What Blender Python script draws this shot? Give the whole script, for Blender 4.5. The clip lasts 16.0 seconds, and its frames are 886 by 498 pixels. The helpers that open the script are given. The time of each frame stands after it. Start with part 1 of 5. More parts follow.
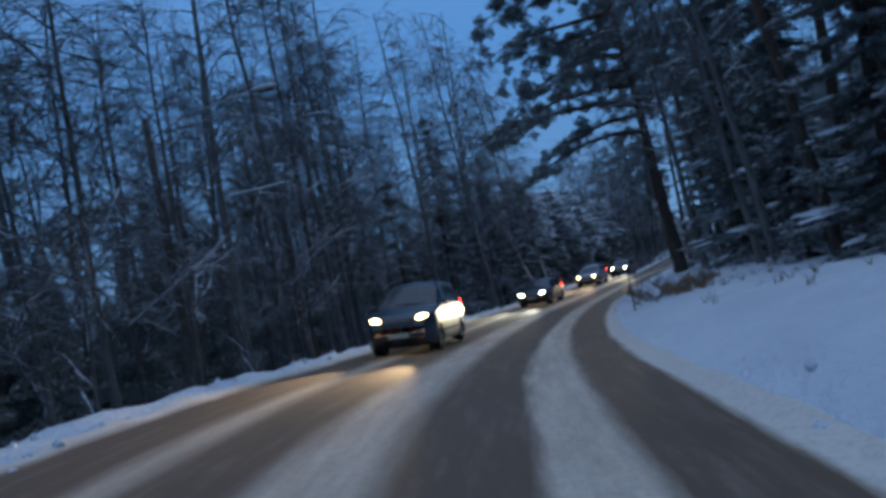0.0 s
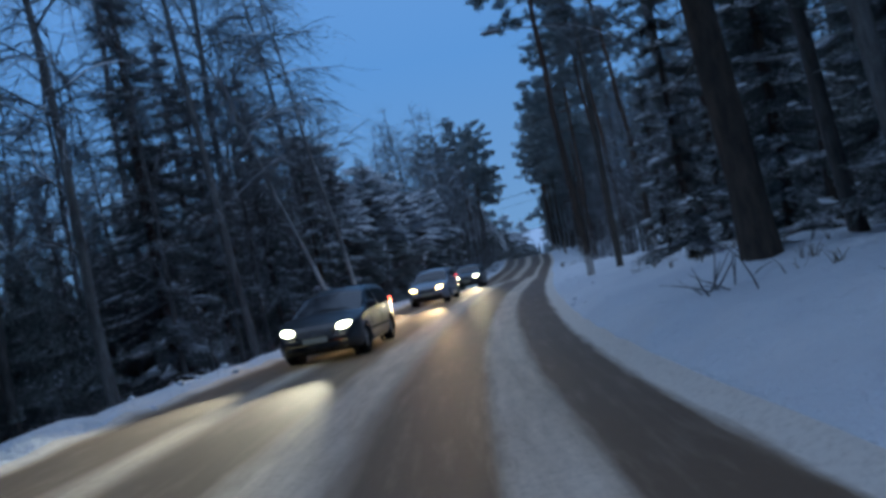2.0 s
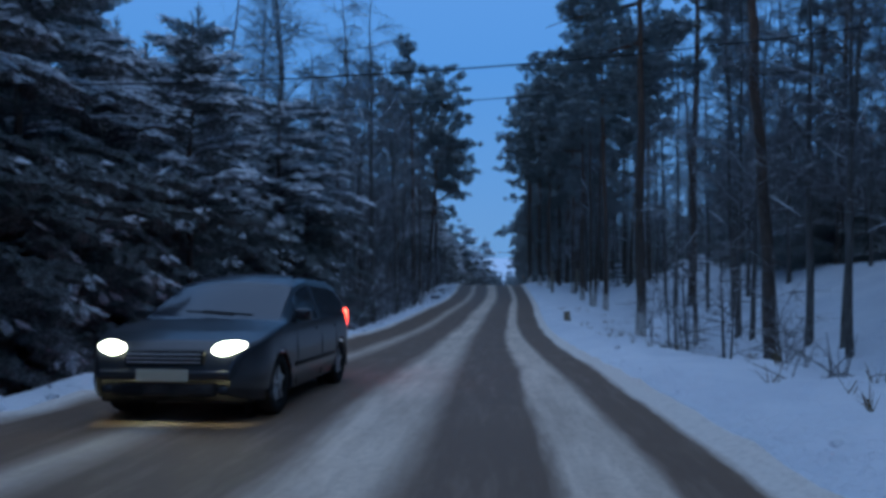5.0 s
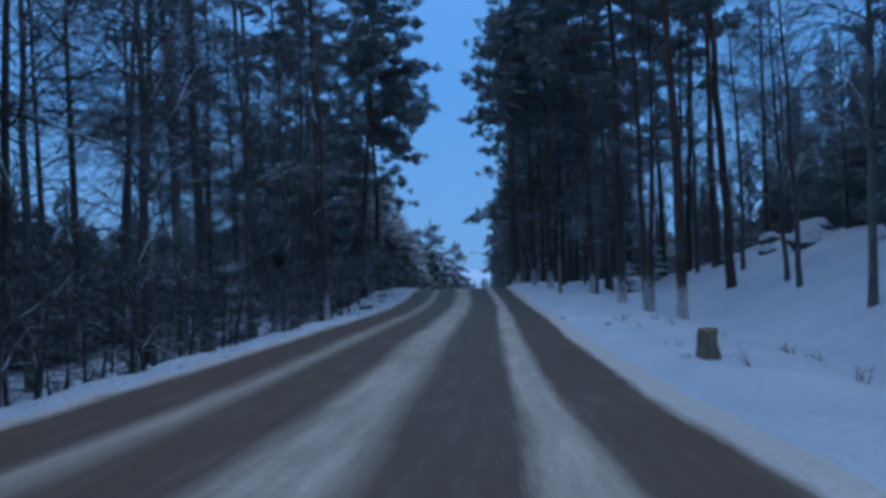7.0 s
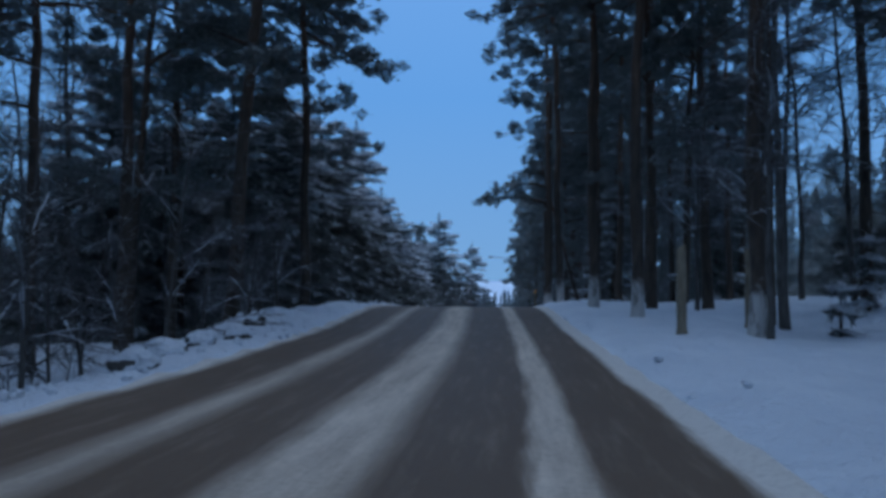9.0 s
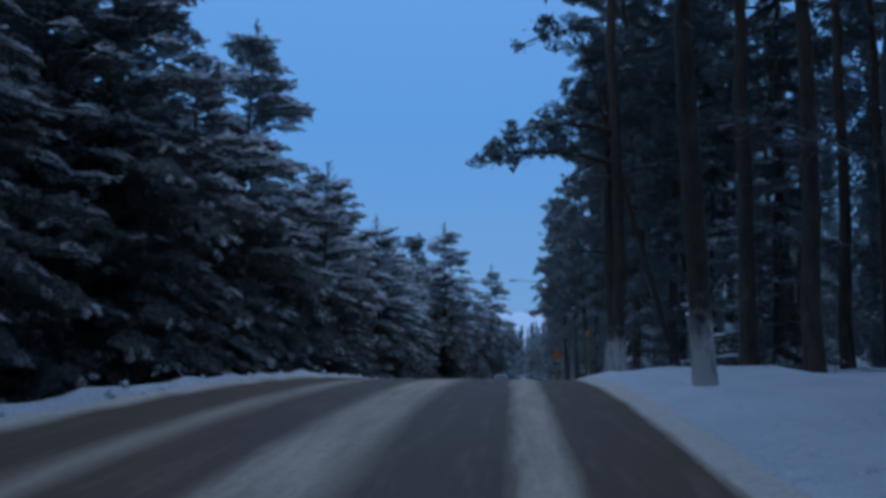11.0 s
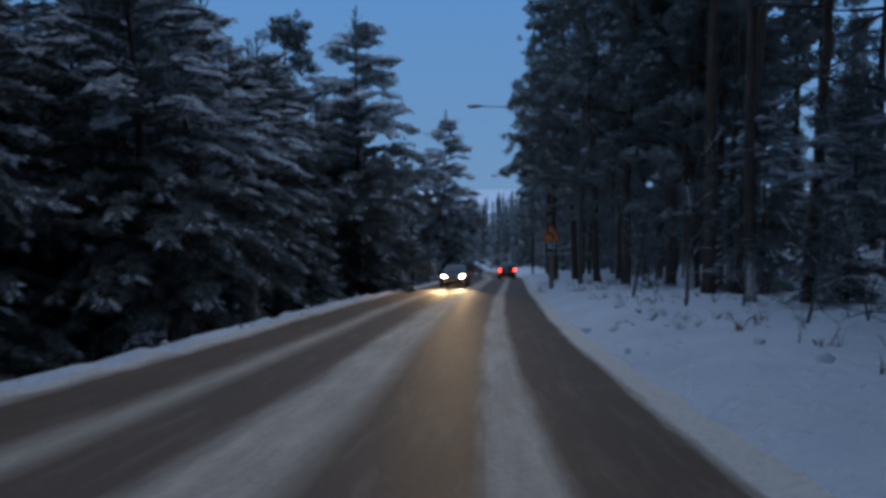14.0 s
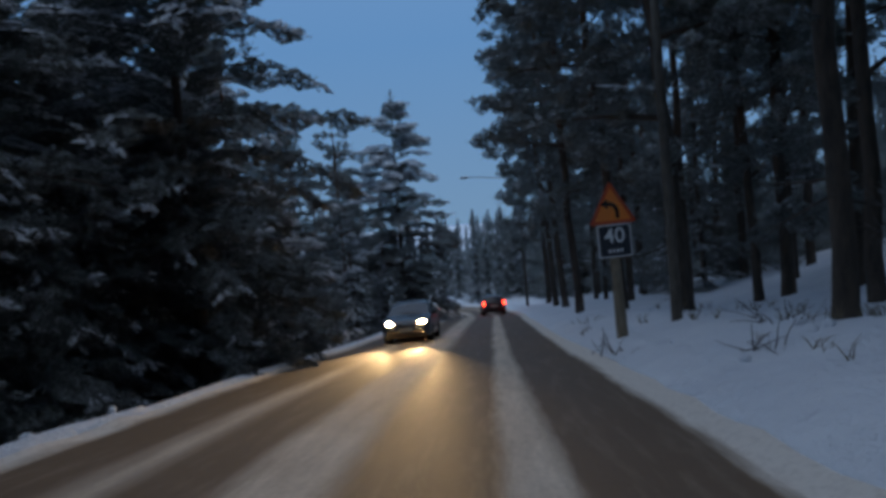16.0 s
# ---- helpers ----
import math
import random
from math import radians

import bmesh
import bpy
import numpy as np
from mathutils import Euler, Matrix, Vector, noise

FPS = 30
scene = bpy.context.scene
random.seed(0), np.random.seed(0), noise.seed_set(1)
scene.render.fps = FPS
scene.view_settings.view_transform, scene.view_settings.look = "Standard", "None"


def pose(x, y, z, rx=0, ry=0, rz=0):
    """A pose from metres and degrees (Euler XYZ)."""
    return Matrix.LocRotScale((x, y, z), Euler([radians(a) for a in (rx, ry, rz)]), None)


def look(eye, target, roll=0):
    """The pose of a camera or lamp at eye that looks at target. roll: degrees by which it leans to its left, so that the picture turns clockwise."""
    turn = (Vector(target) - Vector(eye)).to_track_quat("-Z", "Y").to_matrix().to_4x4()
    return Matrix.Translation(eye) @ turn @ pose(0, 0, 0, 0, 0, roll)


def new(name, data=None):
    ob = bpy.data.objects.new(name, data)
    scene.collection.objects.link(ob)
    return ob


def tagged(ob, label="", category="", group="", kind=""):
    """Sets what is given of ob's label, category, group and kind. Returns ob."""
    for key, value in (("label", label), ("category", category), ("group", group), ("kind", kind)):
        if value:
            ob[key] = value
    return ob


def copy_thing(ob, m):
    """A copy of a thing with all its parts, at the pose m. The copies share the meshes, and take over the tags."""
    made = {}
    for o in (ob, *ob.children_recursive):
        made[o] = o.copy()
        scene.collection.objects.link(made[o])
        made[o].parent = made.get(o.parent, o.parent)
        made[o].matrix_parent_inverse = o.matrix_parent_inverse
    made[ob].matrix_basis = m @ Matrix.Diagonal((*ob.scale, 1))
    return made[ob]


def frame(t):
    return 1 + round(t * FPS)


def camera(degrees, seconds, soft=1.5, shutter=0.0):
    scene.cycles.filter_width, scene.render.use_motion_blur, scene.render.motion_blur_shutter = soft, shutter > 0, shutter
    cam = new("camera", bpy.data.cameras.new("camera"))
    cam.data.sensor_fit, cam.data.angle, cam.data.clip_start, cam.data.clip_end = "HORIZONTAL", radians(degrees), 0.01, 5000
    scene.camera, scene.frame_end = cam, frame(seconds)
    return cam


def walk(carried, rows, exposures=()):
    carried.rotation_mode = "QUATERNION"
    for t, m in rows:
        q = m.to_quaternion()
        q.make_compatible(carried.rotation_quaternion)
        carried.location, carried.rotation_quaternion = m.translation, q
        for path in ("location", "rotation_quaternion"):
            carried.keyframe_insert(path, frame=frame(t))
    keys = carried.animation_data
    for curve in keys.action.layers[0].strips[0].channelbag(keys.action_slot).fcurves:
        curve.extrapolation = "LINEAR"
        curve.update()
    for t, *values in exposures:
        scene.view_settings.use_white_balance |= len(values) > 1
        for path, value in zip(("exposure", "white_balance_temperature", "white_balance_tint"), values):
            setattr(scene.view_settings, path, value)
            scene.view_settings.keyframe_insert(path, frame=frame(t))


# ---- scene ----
cam = camera(65.1, 16.0, soft=3.6)
PATH = [
    (0, (0.406, -1.696, -0.277), (-0.273, 0.185, -0.255), -11.1),
    (0.5, (-1.378, 4.412, -0.49), (-1.98, 6.317, -0.59), -6.2),
    (1, (-2.721, 10.103, -1.083), (-3.196, 12.045, -1.137), -6.9),
    (1.5, (-3.764, 15.78, -1.454), (-4.066, 17.756, -1.497), -9.3),
    (2, (-4.469, 21.282, -1.889), (-4.622, 23.276, -1.916), -10.9),
    (2.5, (-4.968, 26.907, -2.185), (-5.125, 28.901, -2.21), -5.7),
    (3, (-5.16, 32.887, -2.498), (-5.311, 34.88, -2.438), -4.4),
    (3.5, (-5.02, 38.662, -2.833), (-5.135, 40.655, -2.712), -3.0),
    (4, (-4.791, 44.609, -3.025), (-4.904, 46.603, -2.913), 0.2),
    (4.5, (-4.449, 50.491, -3.282), (-4.544, 52.485, -3.163), -0.9),
    (5, (-3.908, 56.582, -3.466), (-3.941, 58.582, -3.459), 0.1),
    (5.2, (-3.689, 59.042, -3.484), (-3.638, 61.037, -3.62), -0.4),
    (7.3, (-2.104, 83.928, -5.476), (-2.059, 85.927, -5.419), -2.0),
    (7.5, (-1.838, 86.293, -5.499), (-1.805, 88.293, -5.447), -1.0),
    (8, (-1.406, 91.602, -5.64), (-1.415, 93.601, -5.574), 0.6),
    (8.5, (-0.883, 97.226, -5.778), (-0.905, 99.224, -5.686), 0.9),
    (9, (-0.33, 102.738, -5.816), (-0.353, 104.736, -5.74), 0.4),
    (9.5, (0.194, 108.239, -5.976), (0.148, 110.237, -5.904), 0.5),
    (9.7, (0.366, 110.331, -6.031), (0.319, 112.33, -5.963), 0.5),
    (11.8, (1.764, 131.255, -5.801), (1.638, 133.240, -5.591), 0.1),
    (12, (1.835, 133.008, -5.912), (1.716, 134.994, -5.704), 0.1),
    (12.5, (1.973, 137.156, -6.035), (1.877, 139.150, -5.907), -0.9),
    (13, (2.143, 141.358, -6.378), (2.136, 143.357, -6.412), -1.6),
    (13.5, (2.512, 145.496, -6.898), (2.560, 147.480, -7.145), -0.6),
    (14, (2.779, 149.993, -7.484), (2.782, 151.985, -7.669), -0.1),
    (14.5, (3.110, 154.885, -8.162), (3.045, 156.880, -8.288), 1.6),
    (15, (3.335, 159.865, -8.843), (3.279, 161.862, -8.912), -0.2),
    (15.5, (3.671, 164.743, -9.442), (3.667, 166.743, -9.469), -2.9),
    (16, (4.049, 169.304, -9.859), (4.127, 171.301, -9.937), -4.9),
]
# the film camera's exposure and white balance drift a little: seconds, stops, kelvin, tint
DRIFT = [(0.0, 0.0, 6900, 16), (2.5, 0.18, 7050, 16), (4.0, 0.10, 6400, 15), (5.2, 0.20, 6400, 15), (7.5, 0.36, 6500, 14), (8.5, 0.38, 6850, 15), (9.5, 0.34, 7350, 16), (12.0, 0.05, 6450, 15), (12.5, -0.05, 6400, 15), (13.0, -0.08, 6950, 17), (13.5, -0.28, 7550, 18), (14.0, -0.02, 7700, 18), (15.0, -0.01, 7950, 18), (16.0, -0.02, 8700, 19)]
walk(cam, [(t, look(eye, target, roll)) for t, eye, target, roll in PATH], DRIFT)

# ---- dusk sky ----
world = bpy.data.worlds.new("dusk_sky")
scene.world = world
world.use_nodes = True
wn, wl = world.node_tree.nodes, world.node_tree.links
wn.clear()
w_out, w_bg = wn.new("ShaderNodeOutputWorld"), wn.new("ShaderNodeBackground")
w_co, w_sep, w_ramp = wn.new("ShaderNodeTexCoord"), wn.new("ShaderNodeSeparateXYZ"), wn.new("ShaderNodeValToRGB")
wl.new(w_co.outputs["Generated"], w_sep.inputs[0])
wl.new(w_sep.outputs["Z"], w_ramp.inputs[0])
TONES = [(0.0, (0.120, 0.30, 0.58)), (0.25, (0.080, 0.275, 0.64)), (0.5, (0.105, 0.30, 0.68)), (1.0, (0.46, 0.68, 1.05))]
while len(w_ramp.color_ramp.elements) < len(TONES):
    w_ramp.color_ramp.elements.new(0.5)
for stop, (place, tone) in zip(w_ramp.color_ramp.elements, TONES):
    stop.position, stop.color = place, (*tone, 1)
wl.new(w_ramp.outputs[0], w_bg.inputs["Color"])
wl.new(w_bg.outputs[0], w_out.inputs["Surface"])
w_bg.inputs["Strength"].default_value = 1.0


# ---- materials ----
class Nodes:
    """A material with one Principled surface and short ways to wire it."""

    def __init__(self, name, rough=0.7, metal=0.0):
        self.mat = bpy.data.materials.new(name)
        self.mat.use_nodes = True
        self.tree = self.mat.node_tree
        self.bsdf = self.tree.nodes["Principled BSDF"]
        self.bsdf.inputs["Roughness"].default_value = rough
        self.bsdf.inputs["Metallic"].default_value = metal

    def add(self, kind, **values):
        node = self.tree.nodes.new(kind)
        for key, value in values.items():
            node.inputs[key].default_value = value
        return node

    def link(self, a, b):
        self.tree.links.new(a, b)

    def noise(self, scale, detail=4.0, rough=0.6, vector=None):
        n = self.add("ShaderNodeTexNoise", Scale=scale, Detail=detail, Roughness=rough)
        if vector is None:
            vector = self.add("ShaderNodeTexCoord").outputs["Object"]
        self.link(vector, n.inputs["Vector"])
        return n.outputs[0]

    def ramp(self, fac, *stops):
        r = self.add("ShaderNodeValToRGB")
        while len(r.color_ramp.elements) < len(stops):
            r.color_ramp.elements.new(0.5)
        for e, (p, c) in zip(r.color_ramp.elements, stops):
            e.position = p
            e.color = (*c, 1) if isinstance(c, tuple) else (c, c, c, 1)
        self.link(fac, r.inputs[0])
        return r.outputs[0]

    def math(self, op, a, b=0.0, c=None):
        m = self.tree.nodes.new("ShaderNodeMath")
        m.operation = op
        for i, v in enumerate((a, b, c)):
            if v is None:
                continue
            if isinstance(v, (int, float)):
                m.inputs[i].default_value = v
            else:
                self.link(v, m.inputs[i])
        return m.outputs[0]

    def mix(self, fac, a, b):
        m = self.tree.nodes.new("ShaderNodeMix")
        m.data_type = "RGBA"
        for socket, v in ((m.inputs[0], fac), (m.inputs[6], a), (m.inputs[7], b)):
            if isinstance(v, tuple):
                socket.default_value = (*v, 1)
            elif isinstance(v, (int, float)):
                socket.default_value = v
            else:
                self.link(v, socket)
        return m.outputs[2]

    def up(self):
        """How far the surface faces upwards."""
        s = self.add("ShaderNodeSeparateXYZ")
        self.link(self.add("ShaderNodeNewGeometry").outputs["Normal"], s.inputs[0])
        return s.outputs["Z"]

    def colour(self, c):
        if isinstance(c, tuple):
            self.bsdf.inputs["Base Color"].default_value = (*c, 1)
        else:
            self.link(c, self.bsdf.inputs["Base Color"])
        return self

    def rough(self, r):
        self.link(r, self.bsdf.inputs["Roughness"])
        return self

    def bump(self, h, strength=0.4, distance=0.02):
        b = self.add("ShaderNodeBump", Strength=strength, Distance=distance)
        self.link(h, b.inputs["Height"])
        self.link(b.outputs[0], self.bsdf.inputs["Normal"])
        return self


def snow_material():
    n = Nodes("snow", 0.85)
    fine, wide = n.noise(9.0, 6), n.noise(0.5, 5)
    n.colour(n.mix(n.ramp(wide, (0.35, 0.0), (0.7, 1.0)), (0.72, 0.77, 0.82), (0.84, 0.88, 0.91)))
    n.bump(n.math("ADD", fine, n.math("MULTIPLY", n.noise(2.2, 5, 0.65), 2.6)), 0.8, 0.13)
    return n.mat


def bark_material(name, low, high, scale=6.0, pale_foot=0.0, ruddy=False):
    """Furrowed bark, its foot paled to a given height in metres: painted headlight glow on pines and alders, snow on
    birches; ruddy: thin orange bark higher up, as on old pines.
    """
    n = Nodes(name, 0.9)
    co = n.add("ShaderNodeTexCoord").outputs["Object"]
    mp = n.add("ShaderNodeMapping")
    mp.inputs["Scale"].default_value = (scale, scale, scale * 0.25)
    n.link(co, mp.inputs["Vector"])
    grain = n.noise(1.0, 8, 0.7, mp.outputs[0])
    bark = n.ramp(grain, (0.35, low), (0.7, high))
    s = n.add("ShaderNodeSeparateXYZ")
    n.link(co, s.inputs[0])
    if ruddy:
        height = n.math("ADD", n.math("MULTIPLY", s.outputs["Z"], 0.06), n.math("MULTIPLY", n.noise(1.2, 4), 0.3))
        bark = n.mix(n.ramp(height, (0.42, 0.0), (0.85, 1.0)), bark, n.ramp(grain, (0.35, (0.085, 0.040, 0.024)), (0.7, (0.21, 0.105, 0.062))))
    if pale_foot:
        level = n.math("ADD", n.math("SUBTRACT", pale_foot, s.outputs["Z"]), n.math("MULTIPLY", n.math("SUBTRACT", n.noise(2.5, 4), 0.5), 1.6))
        lightened = n.math("MULTIPLY", n.ramp(level, (0.0, 0.0), (0.5, 1.0)), n.ramp(grain, (0.32, 0.15), (0.5, 1.0)))
        bark = n.mix(lightened, bark, (0.55, 0.51, 0.47))
    n.colour(bark)
    n.bump(grain, 0.8, 0.04)
    return n.mat


def foliage_material(name, dark, light, snow, gaps=0.0, frost=0.36):
    """Needles, with snow lying on what faces up; snow: how much lies there; gaps: how much of a clump is open between its needles."""
    n = Nodes(name, 0.8)
    shag = n.noise(7.0, 7, 0.78)
    green = n.mix(n.noise(1.1, 3), dark, light)
    patch = n.math("ADD", n.math("MULTIPLY", n.noise(0.8, 3), 0.35), n.math("MULTIPLY", n.noise(6.0, 5, 0.75), 0.65))
    lying = n.math("MULTIPLY", n.ramp(n.up(), (0.10, 0.0), (0.65, 1.0)), n.ramp(patch, (0.60 - snow * 0.3, 0.0), (0.70 - snow * 0.3, 1.0)))
    rime = n.math("MULTIPLY", n.ramp(n.noise(16.0, 4, 0.7), (0.45, 0.0), (0.75, 1.0)), frost)
    n.colour(n.mix(n.math("MAXIMUM", lying, rime), green, (0.84, 0.86, 0.89)))
    if gaps:
        n.link(n.ramp(shag, (gaps, 0.0), (gaps + 0.03, 1.0)), n.bsdf.inputs["Alpha"])
    n.bump(shag, 1.0, 0.15)
    return n.mat


SNOW = snow_material()


def road_material():
    """Wet dark wheel tracks with snow pressed between them; u runs across the road in metres."""
    n = Nodes("wet_snowy_asphalt", 0.5)
    uv = n.add("ShaderNodeUVMap")
    s = n.add("ShaderNodeSeparateXYZ")
    n.link(uv.outputs[0], s.inputs[0])
    mp = n.add("ShaderNodeMapping")
    mp.inputs["Scale"].default_value = (1.0, 0.12, 1.0)
    n.link(uv.outputs[0], mp.inputs["Vector"])
    wav = n.noise(1.6, 5, 0.6, mp.outputs[0])
    ragged = n.noise(9.0, 4, 0.65, mp.outputs[0])
    u = n.math("ADD", s.outputs["X"], n.math("ADD", n.math("MULTIPLY", n.math("SUBTRACT", wav, 0.5), 0.28), n.math("MULTIPLY", n.math("SUBTRACT", ragged, 0.5), 0.16)))
    along = n.math("MULTIPLY", s.outputs["Y"], 0.005)
    wander = n.math("SUBTRACT", n.ramp(along, (0.0, 0.30), (0.165, 0.42), (0.225, 0.34), (0.31, 0.66), (0.40, 0.42), (0.515, 0.30), (0.57, 0.36), (0.74, 0.22), (0.88, 0.18)), 0.30)
    tracks = n.math("SUBTRACT", u, wander)

    def band(middle, half, soft, wider=0.0, across=u):
        d = n.math("SUBTRACT", n.math("ABSOLUTE", n.math("SUBTRACT", across, middle)), wider)
        return n.ramp(n.math("MULTIPLY", n.math("SUBTRACT", half + soft, d), 1.0 / (2 * soft)), (0.0, 0.0), (1.0, 1.0))

    breadth = n.ramp(along, (0.0, 0.14), (0.20, 0.08), (0.32, 0.14), (0.45, 0.03), (0.60, 0.0), (0.72, 0.07), (0.80, 0.03), (0.88, 0.0))
    fine, grit, wide = n.noise(14.0, 6, 0.7), n.noise(60.0, 3), n.noise(0.35, 3)
    middle = n.math("MULTIPLY", band(-0.04, 0.43, 0.18, 0.0, tracks), n.ramp(wide, (0.25, 0.75), (0.6, 1.0)))
    strips = n.math("MAXIMUM", n.math("MAXIMUM", middle, band(1.84, 0.21, 0.09, breadth, tracks)), n.math("MULTIPLY", band(-1.84, 0.23, 0.18), 0.7))
    streaks = n.math("MULTIPLY", n.ramp(n.noise(5.0, 5, 0.7, mp.outputs[0]), (0.5, 0.0), (0.75, 1.0)), 0.16)
    edges = n.math("MAXIMUM", band(3.90, 0.78, 0.07), band(-4.15, 0.80, 0.10))
    worn = n.ramp(n.noise(3.2, 6, 0.7, mp.outputs[0]), (0.30, 0.52), (0.62, 1.0))
    cover = n.math("MULTIPLY", n.math("MAXIMUM", n.math("MAXIMUM", n.math("MULTIPLY", strips, worn), streaks), edges), n.ramp(fine, (0.25, 0.7), (0.55, 1.0)))
    asphalt = n.mix(n.math("ADD", n.math("MULTIPLY", grit, 0.5), n.math("MULTIPLY", wide, 0.5)), (0.092, 0.054, 0.031), (0.185, 0.112, 0.066))
    packed = n.mix(edges, (0.72, 0.59, 0.47), (0.74, 0.67, 0.59))
    n.colour(n.mix(cover, asphalt, packed))
    n.rough(n.ramp(cover, (0.0, 0.68), (1.0, 0.9)))
    n.bump(n.math("ADD", n.math("MULTIPLY", fine, 0.6), cover), 0.6, 0.02)
    return n.mat


ROAD = road_material()


# ---- the lie of the land: the road runs along y ----
KNOTS = [(-60, 23, 2), (-30, 9, 0.1), (-12, 1.9, -1), (-1.7, -1.1, -1.58), (5, -3, -1.9), (10, -4.15, -2.33), (16, -5.25, -2.79), (22, -6, -3.2), (28, -6.45, -3.54),
         (34, -6.6, -3.87), (40, -6.45, -4.16), (46, -6.2, -4.39), (52, -5.8, -4.62), (59, -5.2, -4.9), (66, -4.75, -5.34), (73, -4.3, -5.9), (80, -3.85, -6.4), (87, -3.3, -6.8),
         (95, -2.6, -7), (103, -1.8, -7.15), (111, -1.1, -7.32), (121, -0.4, -7.33), (131.1, 0.1, -7.14), (141.1, 0.68, -7.7), (149.1, 1.22, -8.66), (157, 1.7, -9.74), (165, 2.23, -10.7),
         (175, 3.1, -11.8), (189.9, 4.59, -13.6), (204.9, 6.17, -15.3), (221.8, 7.76, -17.2), (235.8, 7.49, -18.6), (250.1, 2.74, -19.6), (270.7, -8.7, -20.6), (302.1, -33.1, -21.6), (344.3, -73.94, -22.1), (407.6, -135.71, -22.6)]
KY = np.array([k[0] for k in KNOTS], float)


def spline(column):
    """A smooth curve through the knots: a table of values every half metre."""
    v = np.array([k[column] for k in KNOTS], float)
    ys = np.arange(-60, 400.01, 0.5)
    slopes = np.gradient(v, KY)
    i = np.clip(np.searchsorted(KY, ys, side="right") - 1, 0, len(KY) - 2)
    h = KY[i + 1] - KY[i]
    s = (ys - KY[i]) / h
    out = (2 * s**3 - 3 * s**2 + 1) * v[i] + (s**3 - 2 * s**2 + s) * h * slopes[i] + (3 * s**2 - 2 * s**3) * v[i + 1] + (s**3 - s**2) * h * slopes[i + 1]
    kernel = np.ones(9) / 9
    pad = np.pad(out, 4, mode="reflect", reflect_type="odd")
    return ys, np.convolve(pad, kernel, mode="valid")


TY, TX = spline(1)
TZ = spline(2)[1]
TS = np.gradient(TX, TY)


def centre(y):
    return np.interp(y, TY, TX)


def lift(x, y):
    """Height of the ground at x, y."""
    x, y = np.asarray(x, float), np.asarray(y, float)
    u = (x - centre(y)) / np.sqrt(1 + np.interp(y, TY, TS) ** 2)
    z = np.interp(y, TY, TZ)
    right, left = np.clip(u - 3.2, 0, None), np.clip(-u - 3.3, 0, None)
    lean = np.interp(y, [-60, 8, 25, 40], [0.06, 0.06, 0.03, 0.0])
    z = z + lean * (1.5 - np.clip(u, -3.3, 3.2))
    hill = np.interp(y, [-60, 0, 15, 35, 45, 60, 75, 95, 105, 125, 145, 165, 400], [0.9, 0.8, 0.55, 0.6, 0.1, 0.2, 0.1, 0.1, 0.05, 0.1, 0.25, 0.4, 0.5])
    slope = np.interp(y, [-60, 30, 50, 62, 118, 130, 155, 168, 195, 230, 400], [0.05, 0.05, 0.04, 0.34, 0.42, 0.03, 0.08, 0.26, 0.26, 0.08, 0.08])
    drop = np.interp(y, [-60, 30, 60, 90, 110, 122, 135, 165, 400], [2.0, 2.0, 1.7, 0.9, 0.6, 0.5, 1.9, 1.9, 1.6])
    side = 0.20 * np.clip(right / 0.9, 0, 1) + hill * np.clip(right / 3.2, 0, 1) ** 1.2 + slope * (np.clip(right - 7.6, 0, 6.5) + 0.25 * np.clip(right - 14.1, 0, 20))
    ditch = np.interp(y, [56, 64, 74, 92, 104, 112], [0, 0.25, 1.0, 1.0, 0.7, 0.15])
    side = side - ditch * np.exp(-(((right - 5.6) / 2.6) ** 2))
    berm = np.interp(y, [50, 70, 90, 122, 135], [0.20, 0.16, 0.10, 0.10, 0.19])
    other = berm * np.clip(left / 0.6, 0, 1) - (drop + berm) * np.clip((left - np.interp(y, [120, 136], [0.85, 0.55])) / 2.6, 0, 1) - 0.02 * np.clip(left - 5, 0, 40)
    bank = np.interp(y, [114, 122, 130, 139], [0.0, 0.6, 0.65, 0.0])
    other = other + bank * np.exp(-(((left - 2.2) / 1.25) ** 2)) * np.clip(left / 1.2, 0, 1) * (1 + 0.25 * np.sin(y * 1.9) + 0.15 * np.sin(y * 4.3 + x))
    bumps = 0.10 * np.sin(x * 1.7 + np.sin(y * 0.9)) * np.sin(y * 1.3 + 0.7 * np.sin(x)) + 0.05 * np.sin(x * 4.1 + y * 2.3) * np.sin(y * 3.7 - x)
    rubble = 0.05 * np.sin(y * 5.3 + 2 * np.sin(x * 3)) * np.sin(y * 2.1)
    away = np.clip((np.abs(u) - 3.4) / 1.5, 0, 1)
    edge = np.clip((np.abs(u) - 3.2) / 0.4, 0, 1) * np.clip((4.6 - np.abs(u)) / 0.6, 0, 1)
    return z + np.where(u > 0, side, other) + bumps * away + rubble * edge


